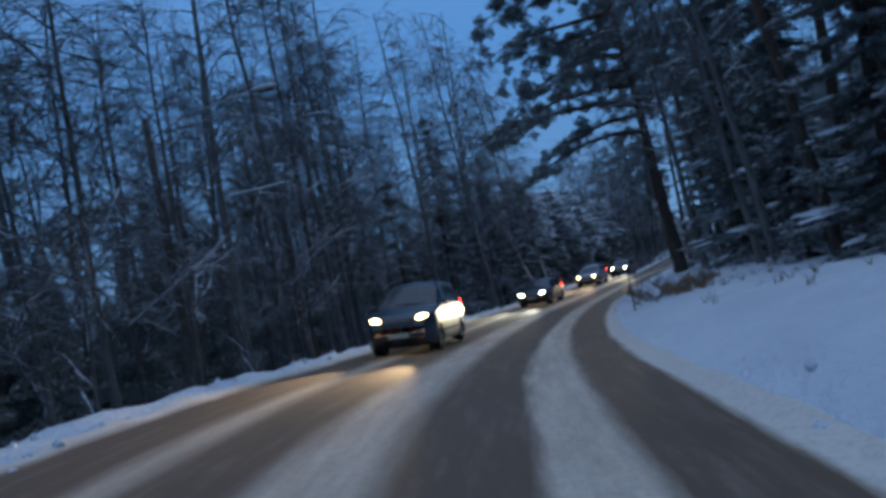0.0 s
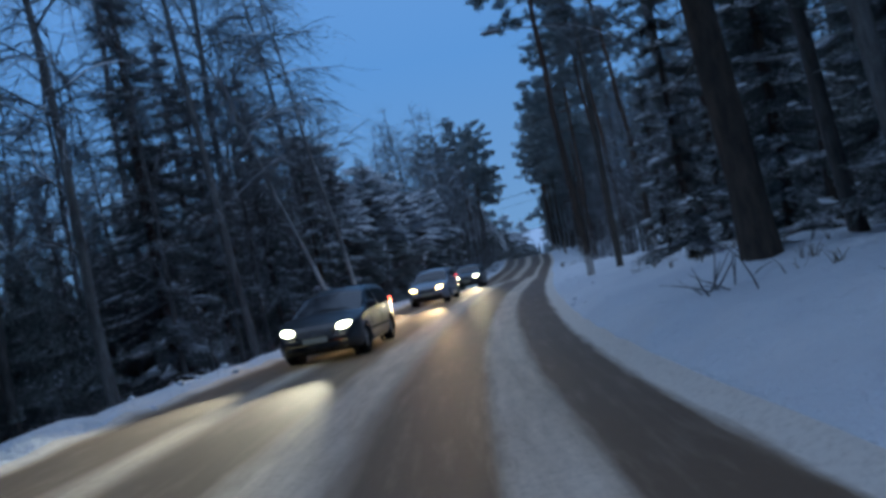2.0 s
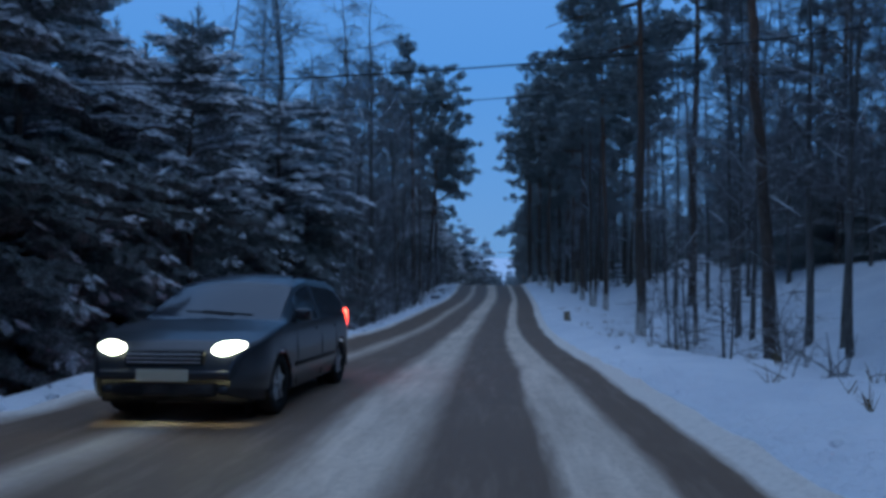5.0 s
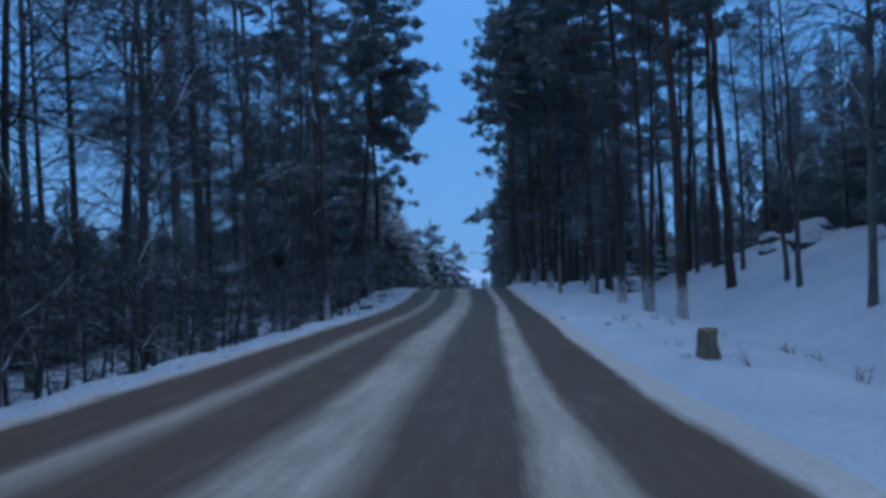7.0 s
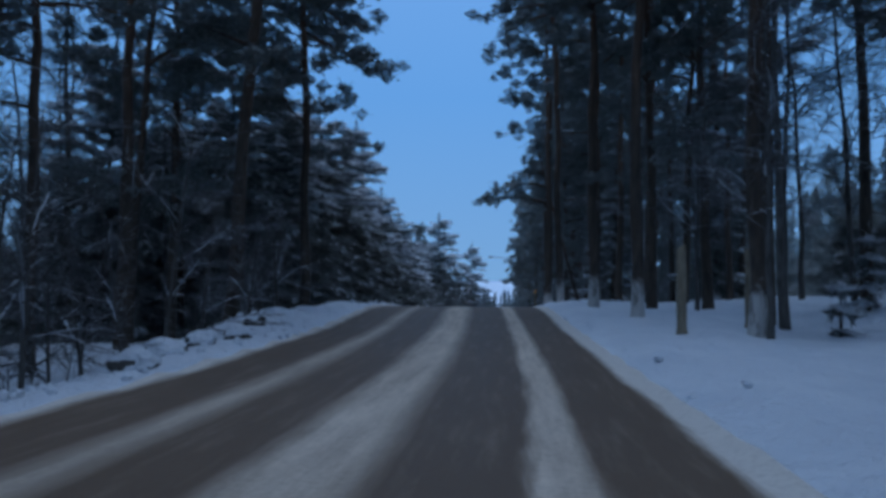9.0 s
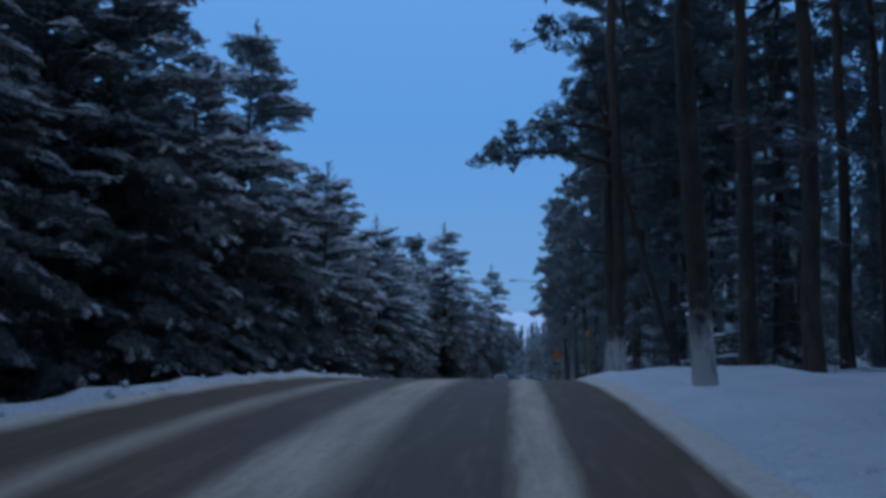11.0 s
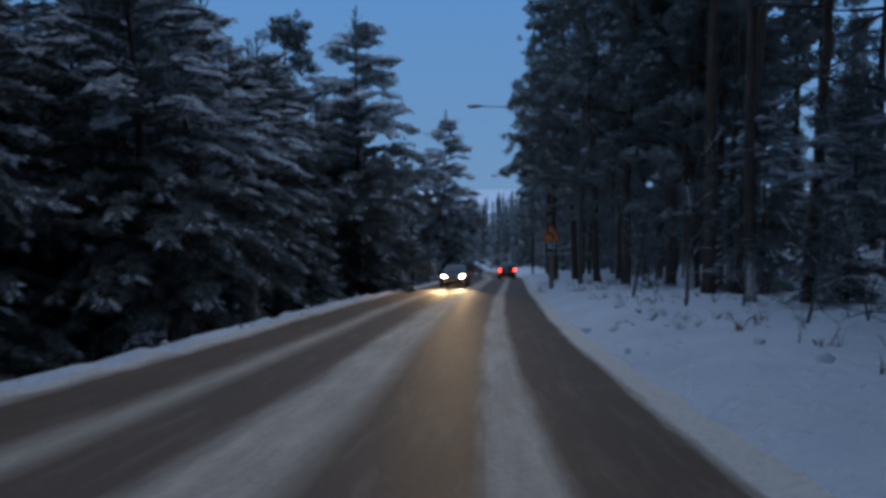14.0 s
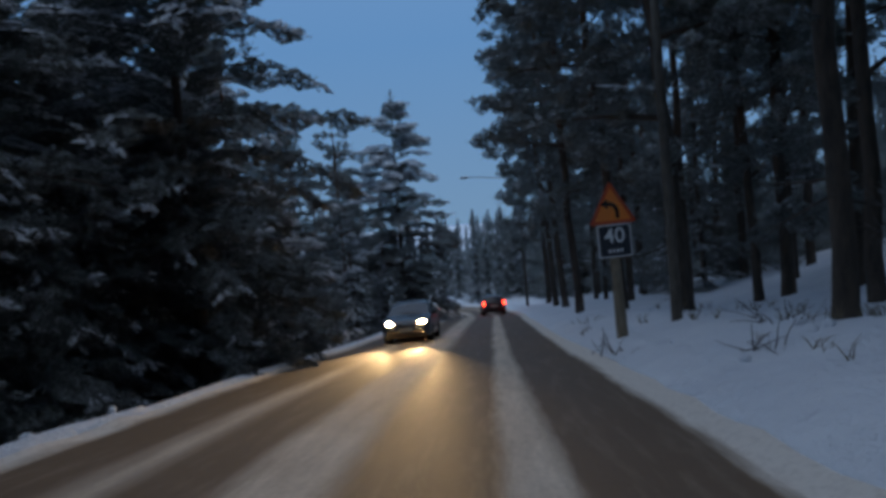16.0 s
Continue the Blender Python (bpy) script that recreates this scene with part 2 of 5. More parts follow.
def sheet(name, us, vs, material, raise_by=0.0):
    """A strip of ground that follows the road: us across, vs along."""
    k = np.interp(vs, TY, TS)
    norm = np.sqrt(1 + k**2)
    x = np.interp(vs, TY, TX)[:, None] + us[None, :] * norm[:, None]
    y = np.repeat(vs[:, None], len(us), 1)
    z = lift(x, y) + raise_by
    co = np.stack([x, y, z], -1).reshape(-1, 3)
    a = np.arange((len(vs) - 1) * len(us)).reshape(len(vs) - 1, len(us))[:, :-1].ravel()
    faces = np.stack([a, a + 1, a + 1 + len(us), a + len(us)], 1)
    me = bpy.data.meshes.new(name)
    me.from_pydata(co.tolist(), [], faces.tolist())
    uv = me.uv_layers.new(name="UVMap")
    flat = np.stack([np.repeat(us[None, :], len(vs), 0), y], -1).reshape(-1, 2)
    uv.data.foreach_set("uv", flat[faces.ravel()].astype(np.float32).ravel())
    me.polygons.foreach_set("use_smooth", np.ones(len(faces), bool))
    me.materials.append(material)
    return new(name, me)


along = np.concatenate([[-1500, -600, -200], np.arange(-60, -5, 2.0), np.arange(-5, 180, 0.55), np.arange(180, 400.1, 4.0), [600, 1000, 2000]])
across = np.concatenate([-np.geomspace(4.5, 1500, 44)[::-1], np.arange(-4.4, -3.0, 0.12), np.linspace(-2.9, 2.9, 4), np.arange(3.0, 4.45, 0.12), np.geomspace(4.5, 1500, 44)])
tagged(sheet("ground", across, along, SNOW), "snow-covered forest floor beside the road", "ground", kind="structure")
tagged(sheet("road", np.linspace(-3.55, 3.45, 57), along, ROAD, 0.025), "wet asphalt road with snow between dark wheel tracks", "road", kind="structure")


# ---- trees ----
UP = Vector((0, 0, 1))


BALL = ((1, 0, 0), (-1, 0, 0), (0, 1, 0), (0, -1, 0), (0, 0, 1), (0, 0, -1))
BALL_FACES = ((0, 2, 4), (2, 1, 4), (1, 3, 4), (3, 0, 4), (2, 0, 5), (1, 2, 5), (3, 1, 5), (0, 3, 5))


class Soup:
    """Points and faces gathered into one mesh."""

    def __init__(self):
        self.v, self.f = [], []

    def spray(self, at, way, side, length, width, fold=0.35):
        """A folded spray of needles: a ridge with two drooping sides."""
        n = len(self.v)
        mid = at + way * (length * 0.45)
        down = Vector((0, 0, -width * fold))
        self.v += [at, mid + side * width * 0.5 + down, at + way * length, mid - side * width * 0.5 + down]
        self.f += [(n, n + 1, n + 2), (n, n + 2, n + 3)]

    def clump(self, rng, at, a, b, c):
        """A lumpy mass of needles with half axes a, b, c."""
        n = len(self.v)
        for x, y, z in BALL:
            g = rng.uniform(0.85, 1.4)
            self.v.append(at + (a * x + b * y + c * z) * g)
        self.f += [(n + i, n + j, n + k) for i, j, k in BALL_FACES]

    def tube(self, points, radii, sides=5):
        n = len(self.v)
        for i, (p, r) in enumerate(zip(points, radii)):
            way = (points[min(i + 1, len(points) - 1)] - points[max(i - 1, 0)]).normalized()
            a = way.cross(Vector((0, 1, 0)) if abs(way.y) < 0.8 else Vector((1, 0, 0))).normalized()
            b = way.cross(a)
            for k in range(sides):
                t = 2 * math.pi * k / sides
                self.v.append(p + (a * math.cos(t) + b * math.sin(t)) * r)
        for i in range(len(points) - 1):
            for k in range(sides):
                q = n + i * sides
                self.f.append((q + k, q + (k + 1) % sides, q + sides + (k + 1) % sides, q + sides + k))
        return self

    def ribbon(self, points, width, side):
        """A fine twig: a strip that narrows to its tip."""
        n, last = len(self.v), len(points) - 1
        for i, p in enumerate(points[:-1]):
            w = width * (1 - 0.6 * i / last) * 0.5
            self.v += [p + side * w, p - side * w]
        self.v.append(points[-1])
        for i in range(last - 1):
            q = n + 2 * i
            self.f.append((q, q + 1, q + 3, q + 2))
        self.f.append((n + 2 * last - 2, n + 2 * last - 1, n + 2 * last))

    def mesh(self, name, material, smooth=False):
        me = bpy.data.meshes.new(name)
        me.from_pydata([tuple(p) for p in self.v], [], self.f)
        me.materials.append(material)
        if smooth:
            me.polygons.foreach_set("use_smooth", np.ones(len(self.f), bool))
        return me


def part(name, mesh, parent, label="", kind=""):
    ob = new(name, mesh)
    ob.parent = parent
    return tagged(ob, label, kind=kind)


class Wood:
    """The wood of one tree: a trunk, and limbs kept apart."""

    def __init__(self, rng, h, r, lean=0.03, steps=9, sides=8, taper=0.85):
        bend = Vector((rng.uniform(-lean, lean), rng.uniform(-lean, lean), 0))
        self.line, rad = [], []
        for i in range(steps + 1):
            t = i / steps
            wob = Vector((rng.uniform(-1, 1), rng.uniform(-1, 1), 0)) * 0.0035 * h * (0 if i == 0 else 1)
            self.line.append(bend * h * t * t + wob + Vector((0, 0, h * t - 0.4)))
            rad.append(r * (1 - taper * t) * (1.3 if i == 0 else 1))
        # a flared foot
        self.line.insert(1, self.line[0].lerp(self.line[1], 0.7 / (h / steps)) if h / steps > 0.8 else self.line[0].lerp(self.line[1], 0.5))
        rad.insert(1, r * 1.06)
        self.trunk = Soup().tube(self.line, rad, sides)
        self.limbs = []

    def at(self, t):
        return on_line(self.line[:1] + self.line[2:], t)


def on_line(pts, t):
    f = max(0.0, min(t, 1.0)) * (len(pts) - 1)
    i = min(int(f), len(pts) - 2)
    return pts[i].lerp(pts[i + 1], f - i)


def flat(a):
    return Vector((math.cos(a), math.sin(a), 0))


def drape(snow, rng, line, width, rise=0.05):
    """Snow lying along a bough: a low uneven ridge over the line's points."""
    n, last = len(snow.v), len(line) - 1
    for i, p in enumerate(line):
        way = (line[min(i + 1, last)] - line[max(i - 1, 0)]).normalized()
        side = way.cross(UP)
        side = side.normalized() if side.length > 0.01 else Vector((1, 0, 0))
        w = width * rng.uniform(0.6, 1.2) * (0.35 if i in (0, last) else 1.0)
        top = p + UP * (rise + 0.25 * w)
        snow.v += [top + side * w * 0.5 - UP * w * rng.uniform(0.25, 0.6), top, top - side * w * 0.5 - UP * w * rng.uniform(0.25, 0.6)]
    for i in range(last):
        q = n + 3 * i
        snow.f += [(q, q + 3, q + 4, q + 1), (q + 1, q + 4, q + 5, q + 2)]


def spruce(seed, h, r, low=0.05, laden=0.4):
    """A spruce: drooping whorls of branches down to the ground."""
    rng = random.Random(seed)
    wood, leaf, snow = Wood(rng, h, 0.012 * h + 0.03, 0.01), Soup(), Soup()
    z = low
    while z < 0.985:
        reach = r * (1 - z) ** 0.8 * rng.uniform(0.75, 1.1) + 0.12
        for k in range(rng.randint(5, 6)):
            out = flat(rng.uniform(0, 2 * math.pi))
            side = Vector((-out.y, out.x, 0))
            root = wood.at(z + rng.uniform(-0.01, 0.01))
            size = reach * rng.uniform(0.6, 1.15)
            count = max(2, int(size * 1.8))
            bough = lambda t: root + out * (size * t) + UP * (size * (0.10 - 0.55 * t + 0.26 * t * t))
            if rng.random() < laden and size > 0.5:
                start = rng.uniform(0.45, 0.7)
                drape(snow, rng, [bough(start + 0.12 * i) for i in range(4)], rng.uniform(0.10, 0.24), 0.05)
            for i in range(count):
                t = (i + 0.6) / count
                p = bough(t)
                ahead = (bough(min(t + 0.1, 1.1)) - p).normalized()
                wide = (0.20 + 0.10 * size) * (1.1 - 0.55 * t) * rng.uniform(0.8, 1.2)
                leaf.clump(rng, p - UP * 0.10, ahead * (0.22 + 0.62 * size / count), side * wide, UP * rng.uniform(0.09, 0.17))
                for _ in range(1):
                    way = (out * 0.4 + side * rng.uniform(-0.7, 0.7) - UP * rng.uniform(0.9, 1.6)).normalized()
                    leaf.spray(p + side * rng.gauss(0, wide * 0.5) - UP * 0.08, way, way.cross(out).normalized(), rng.uniform(0.3, 0.6), rng.uniform(0.07, 0.14), 0.1)
                for s in (-1, 1, rng.choice((-1, 1))):
                    way = (out * rng.uniform(0.3, 1.0) + side * (s * rng.uniform(0.2, 1.0)) + UP * rng.uniform(-0.7, 0.05)).normalized()
                    leaf.spray(p + side * s * wide * 0.6, way, way.cross(UP).normalized(), rng.uniform(0.22, 0.42), rng.uniform(0.06, 0.11), rng.uniform(0.1, 0.8))
        z += rng.uniform(0.52, 0.72) / h
    for k in range(6):
        leaf.spray(wood.line[-1] - UP * 0.1 * k, (UP + flat(k * 2.1) * 0.25 * k).normalized(), flat(k * 2.1 + 1.57), 0.45, 0.07, 0.0)
    return wood, leaf, snow


def tuft(leaf, rng, at, size, count, fine=1.0):
    """A cushion of needles, flatter below, bristling with shoots; fine: 1 for slender shoots, more for coarse ones."""
    a = rng.uniform(0, math.pi)
    wide = size * rng.uniform(0.30, 0.50)
    leaf.clump(rng, at, flat(a) * wide, flat(a + 1.57) * wide * rng.uniform(0.6, 0.95), UP * wide * rng.uniform(0.6, 0.85))
    for _ in range(count):
        way = Vector((rng.gauss(0, 1), rng.gauss(0, 1), rng.gauss(0.25, 0.6))).normalized()
        p = at + Vector((way.x, way.y, way.z * 0.5)) * wide * rng.uniform(0.55, 0.95)
        side = way.cross(Vector((rng.uniform(-0.4, 0.4), rng.uniform(-0.4, 0.4), 1))).normalized()
        leaf.spray(p, way, side, rng.uniform(0.16, 0.32) * (0.6 + size * 0.4), rng.uniform(0.06, 0.12) * fine, rng.uniform(0.0, 0.6))


def limb_line(rng, root, out, size, rise, sag=0.12, bends=4):
    """A crooked limb from root."""
    line, way = [root], (out + UP * rise).normalized()
    for i in range(bends):
        way = (way + Vector((rng.gauss(0, 0.13), rng.gauss(0, 0.13), rng.gauss(0.0, 0.10) - sag * 0.3))).normalized()
        line.append(line[-1] + way * size / bends)
    return line


def pine(seed, h, r, bare=0.45, count=34, reach=(), stout=1.0, needles=8, fine=1.0):
    """A tall pine: bare stem below, cushions of needles on crooked limbs above. reach: long limbs as (height, direction, length)."""
    rng = random.Random(seed)
    wood, leaf = Wood(rng, h, (0.0085 * h + 0.03) * stout, 0.03, 12, 10, 0.75), Soup()
    snow = Soup()
    plan = [(*row, True) for row in reach]
    for _ in range(count):
        t = bare + (1 - bare) * rng.random() ** 0.75
        shape = math.sin(math.pi * min(1, 0.22 + 0.72 * (t - bare) / (1 - bare))) ** 0.7
        plan.append((min(t, 0.985), rng.uniform(0, 2 * math.pi), r * shape * rng.uniform(0.5, 1.15) + 0.3, False))
    for t, a, size, long in plan:
        line = limb_line(rng, wood.at(t), flat(a), size, 0.22 if long else rng.uniform(-0.1, 0.45), 0.45 if long else 0.12)
        radii = [0.03 + 0.016 * size, 0.025 + 0.012 * size, 0.02 + 0.007 * size, 0.025, 0.012]
        if rng.random() < 0.14:
            start = rng.uniform(0.3, 0.6)
            drape(snow, rng, [on_line(line, start + 0.12 * i) for i in range(4)], rng.uniform(0.08, 0.18), 0.14)
        if size > 1.8 and len(wood.limbs) < 8:
            wood.limbs.append(Soup().tube(line, radii, 5))
        else:
            leaf.tube(line, radii, 3)
        for q in range(max(2, int(size * (3.6 if long else 2.7)))):
            f = 0.3 + 0.7 * rng.random() ** 0.8
            p = on_line(line, f) + Vector((rng.gauss(0, 0.30), rng.gauss(0, 0.30), rng.gauss(0.1, 0.24)))
            tuft(leaf, rng, p, rng.uniform(0.65, 1.15), needles, fine)
    tuft(leaf, rng, wood.line[-1] - UP * 0.4, 0.45, 20)
    for _ in range(4):
        t = rng.uniform(0.15, bare)
        size = rng.uniform(0.5, 2.2)
        line = limb_line(rng, wood.at(t), flat(rng.uniform(0, 2 * math.pi)), size, rng.uniform(-0.4, 0.1), 0.2, 3)
        wood.limbs.append(Soup().tube(line, [0.022, 0.018, 0.012, 0.006], 4))
    return wood, leaf, snow


def finger(soup, rng, at, way, length, width):
    """A shoot bowed under its snow: a ridge of two links that narrows to its tip."""
    side = way.cross(UP)
    side = side.normalized() if side.length > 0.05 else Vector((1, 0, 0))
    mid = at + way * length * 0.5
    tip = mid + (way - UP * rng.uniform(0.15, 0.6)).normalized() * length * 0.5
    n, drop = len(soup.v), UP * width * rng.uniform(0.35, 0.6)
    soup.v += [at, mid + side * width * 0.5 - drop, mid + UP * width * 0.15, mid - side * width * 0.5 - drop, tip]
    soup.f += [(n, n + 1, n + 2), (n, n + 2, n + 3), (n + 1, n + 4, n + 2), (n + 2, n + 4, n + 3)]


def young_pine(seed, h, r, fingers=1.0, fine=1.0, laden=0.05):
    """A full pine loaded with snow: boughs of bowed shoots, sheltered ones below with their shade put into the colour,
    and upswept candles at the top.
    """
    rng = random.Random(seed)
    wood, leaf, snow = Wood(rng, h, 0.010 * h + 0.02, 0.02), Soup(), Soup()
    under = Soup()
    z = 0.05
    while z < 0.93:
        reach = r * min(1.0, (1 - z) * 1.9 + 0.06) ** 0.8
        for k in range(rng.randint(5, 6)):
            out = flat(rng.uniform(0, 2 * math.pi))
            side = Vector((-out.y, out.x, 0))
            root = wood.at(z + rng.uniform(-0.012, 0.012))
            size = reach * rng.uniform(0.65, 1.15) + 0.12
            sag = rng.uniform(0.15, 0.7) * (1 - 0.75 * z)
            rise = 0.25 + 0.35 * z
            bough = lambda t: root + out * size * t + UP * size * (rise * t - (sag + 0.2) * t * t)
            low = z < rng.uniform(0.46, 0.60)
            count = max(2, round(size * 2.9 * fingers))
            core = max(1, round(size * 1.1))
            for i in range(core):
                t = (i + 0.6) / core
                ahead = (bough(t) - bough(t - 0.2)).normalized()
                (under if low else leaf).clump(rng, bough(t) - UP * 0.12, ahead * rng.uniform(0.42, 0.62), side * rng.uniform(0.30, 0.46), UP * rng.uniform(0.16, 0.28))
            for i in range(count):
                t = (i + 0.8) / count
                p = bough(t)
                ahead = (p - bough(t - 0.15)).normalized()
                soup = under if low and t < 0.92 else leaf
                for s in (-1, 1):
                    for _ in range(2):
                        way = (ahead * rng.uniform(0.4, 1.1) + side * (s * rng.uniform(0.15, 0.95)) + UP * rng.uniform(-0.45, 0.25)).normalized()
                        finger(soup, rng, p + side * s * rng.uniform(0, 0.12), way, rng.uniform(0.32, 0.62) * (1.1 - 0.3 * t), rng.uniform(0.12, 0.20) * fine)
            if size > 0.6 and not low and rng.random() < laden * 4:
                drape(snow, rng, [bough(q) + UP * 0.04 for q in (0.55, 0.72, 0.88, 1.0)], rng.uniform(0.12, 0.22), 0.06)
        z += rng.uniform(0.44, 0.60) / h
    for ring, (drop, count) in enumerate(((0.25, 3), (0.6, 5), (1.05, 6), (1.5, 6))):
        for k in range(count):
            a = 2 * math.pi * (k + rng.random() * 0.6) / count
            base, way = wood.line[-1] - UP * drop, (flat(a) * (0.45 + 0.2 * ring) + UP).normalized()
            reach = 0.30 + 0.16 * ring
            for q in range(2 + ring):
                at = base + way * reach * q / (2 + ring)
                for turn in (0.0, 1.57):
                    leaf.spray(at, way, flat(a + turn), 0.26, 0.09, 0.1)
    for k in range(8):
        leaf.spray(wood.line[-1] - UP * (0.9 - 0.13 * k), (UP + flat(k * 2.4) * 0.3).normalized(), flat(k * 2.4 + 1.57), 0.30, 0.08, 0.0)
    return wood, leaf, snow, under


def bare_tree(seed, h, spread=0.22, limbs=20, hang=0.3, first=0.25, apart=9, twigs=7.0, stem=1.0):
    """A leafless birch or alder with rising limbs and fine twigs; the heaviest limbs are kept apart."""
    rng = random.Random(seed)
    wood, twig, snow = Wood(rng, h, (0.0065 * h + 0.02) * stem, 0.05, 10, 7), Soup(), Soup()
    for k in range(limbs):
        t = first + (0.97 - first) * (k + rng.random()) / limbs
        size = h * spread * (1.2 - t) * rng.uniform(0.6, 1.3)
        out = (flat(rng.uniform(0, 2 * math.pi)) + UP * rng.uniform(0.5, 1.2)).normalized()
        line = [wood.at(t)]
        for i in range(4):
            out = (out + Vector((rng.gauss(0, 0.16), rng.gauss(0, 0.16), rng.gauss(0.0, 0.12) - 0.12 * hang))).normalized()
            line.append(line[-1] + out * size / 4)
        radii = [0.012 + 0.007 * size, 0.010 + 0.005 * size, 0.012, 0.009, 0.005]
        if size > 0.8 and rng.random() < 0.7:
            drape(snow, rng, line, rng.uniform(0.03, 0.07), 0.01)
        if len(wood.limbs) < apart and k % 2 == 0:
            wood.limbs.append(Soup().tube(line, radii, 4))
        else:
            twig.tube(line, radii, 3)
        for _ in range(int(4 + size * twigs)):
            b = on_line(line, rng.uniform(0.15, 1.0))
            way = (out + Vector((rng.gauss(0, 0.7), rng.gauss(0, 0.7), rng.gauss(-hang * 0.5, 0.4)))).normalized()
            n = rng.uniform(0.5, 1.6)
            c = b + way * n * 0.5
            d = c + (way + Vector((0, 0, -hang * rng.uniform(0.0, 1.6)))) * n * 0.5
            side = way.cross(Vector((rng.gauss(0, 1), rng.gauss(0, 1), rng.gauss(0, 0.6)))).normalized()
            twig.ribbon([b, c, d], 0.026, side)
            for _ in range(4):
                e = b.lerp(c, rng.random()) if rng.random() < 0.4 else c.lerp(d, rng.random())
                w2 = (way + Vector((rng.gauss(0, 0.7), rng.gauss(0, 0.7), rng.gauss(-hang * 0.7, 0.4)))).normalized()
                twig.ribbon([e, e + w2 * rng.uniform(0.25, 0.8)], 0.016, side)
    return wood, twig, snow


def planted(name, made, bark, green, label, crown="crown", category="tree"):
    """A tree as an Empty with its trunk, limbs, crown and the snow on it, to be set out and copied."""
    root = tagged(new(name), label, category, name.replace("_", " ") + " trees along the road")
    wood, leaf, snow = made[:3]
    part("trunk", wood.trunk.mesh(name + "_trunk", bark, True), root)
    for soup in wood.limbs:
        part("limb", soup.mesh(name + "_limb", bark, True), root)
    part(crown, leaf.mesh(name + "_crown", green, False), root, kind="stuff")
    if len(made) > 3:
        part("lower_crown", made[3].mesh(name + "_lower_crown", SHELTERED_SHADE_GREEN), root, "sheltered lower crown, its shade put in as less snow", "stuff")
    if snow.v:
        part("snow", snow.mesh(name + "_snow", SNOW, True), root, "fresh white snow on the branches", "stuff")
    return root


PINE_BARK = bark_material("pine_bark", (0.034, 0.026, 0.021), (0.115, 0.080, 0.058), 6.0, 0.0, True)
# pale lower trunk: the glow of passing headlights painted into the bark colour
HEADLIT_BARK = bark_material("headlit_pine_bark", (0.034, 0.026, 0.021), (0.115, 0.080, 0.058), 6.0, 1.25, True)
GREY_BARK = bark_material("grey_bark", (0.05, 0.045, 0.040), (0.16, 0.145, 0.13), 9.0)
BIRCH_BARK = bark_material("birch_bark", (0.06, 0.055, 0.05), (0.25, 0.24, 0.22), 7.0)
PALE_BIRCH = bark_material("pale_birch_bark", (0.09, 0.085, 0.08), (0.42, 0.41, 0.39), 7.0, 2.2)
SPRUCE_GREEN = foliage_material("spruce_needles", (0.070, 0.090, 0.078), (0.12, 0.142, 0.12), 0.45, 0.485, 0.40)
PINE_GREEN = foliage_material("pine_needles", (0.070, 0.090, 0.078), (0.12, 0.142, 0.12), 0.26, 0.485, 0.62)
YOUNG_GREEN = foliage_material("snowy_pine_needles", (0.070, 0.090, 0.078), (0.12, 0.142, 0.12), 1.05, 0.475, 0.74)
# sheltered boughs: little snow, which also stands for the crown's own shade
SHELTERED_SHADE_GREEN = foliage_material("sheltered_shade_pine_needles", (0.080, 0.096, 0.086), (0.12, 0.137, 0.12), 0.1, 0.48, 0.58)
TWIGS = foliage_material("frosted_twigs", (0.055, 0.048, 0.046), (0.11, 0.098, 0.092), 0.5)

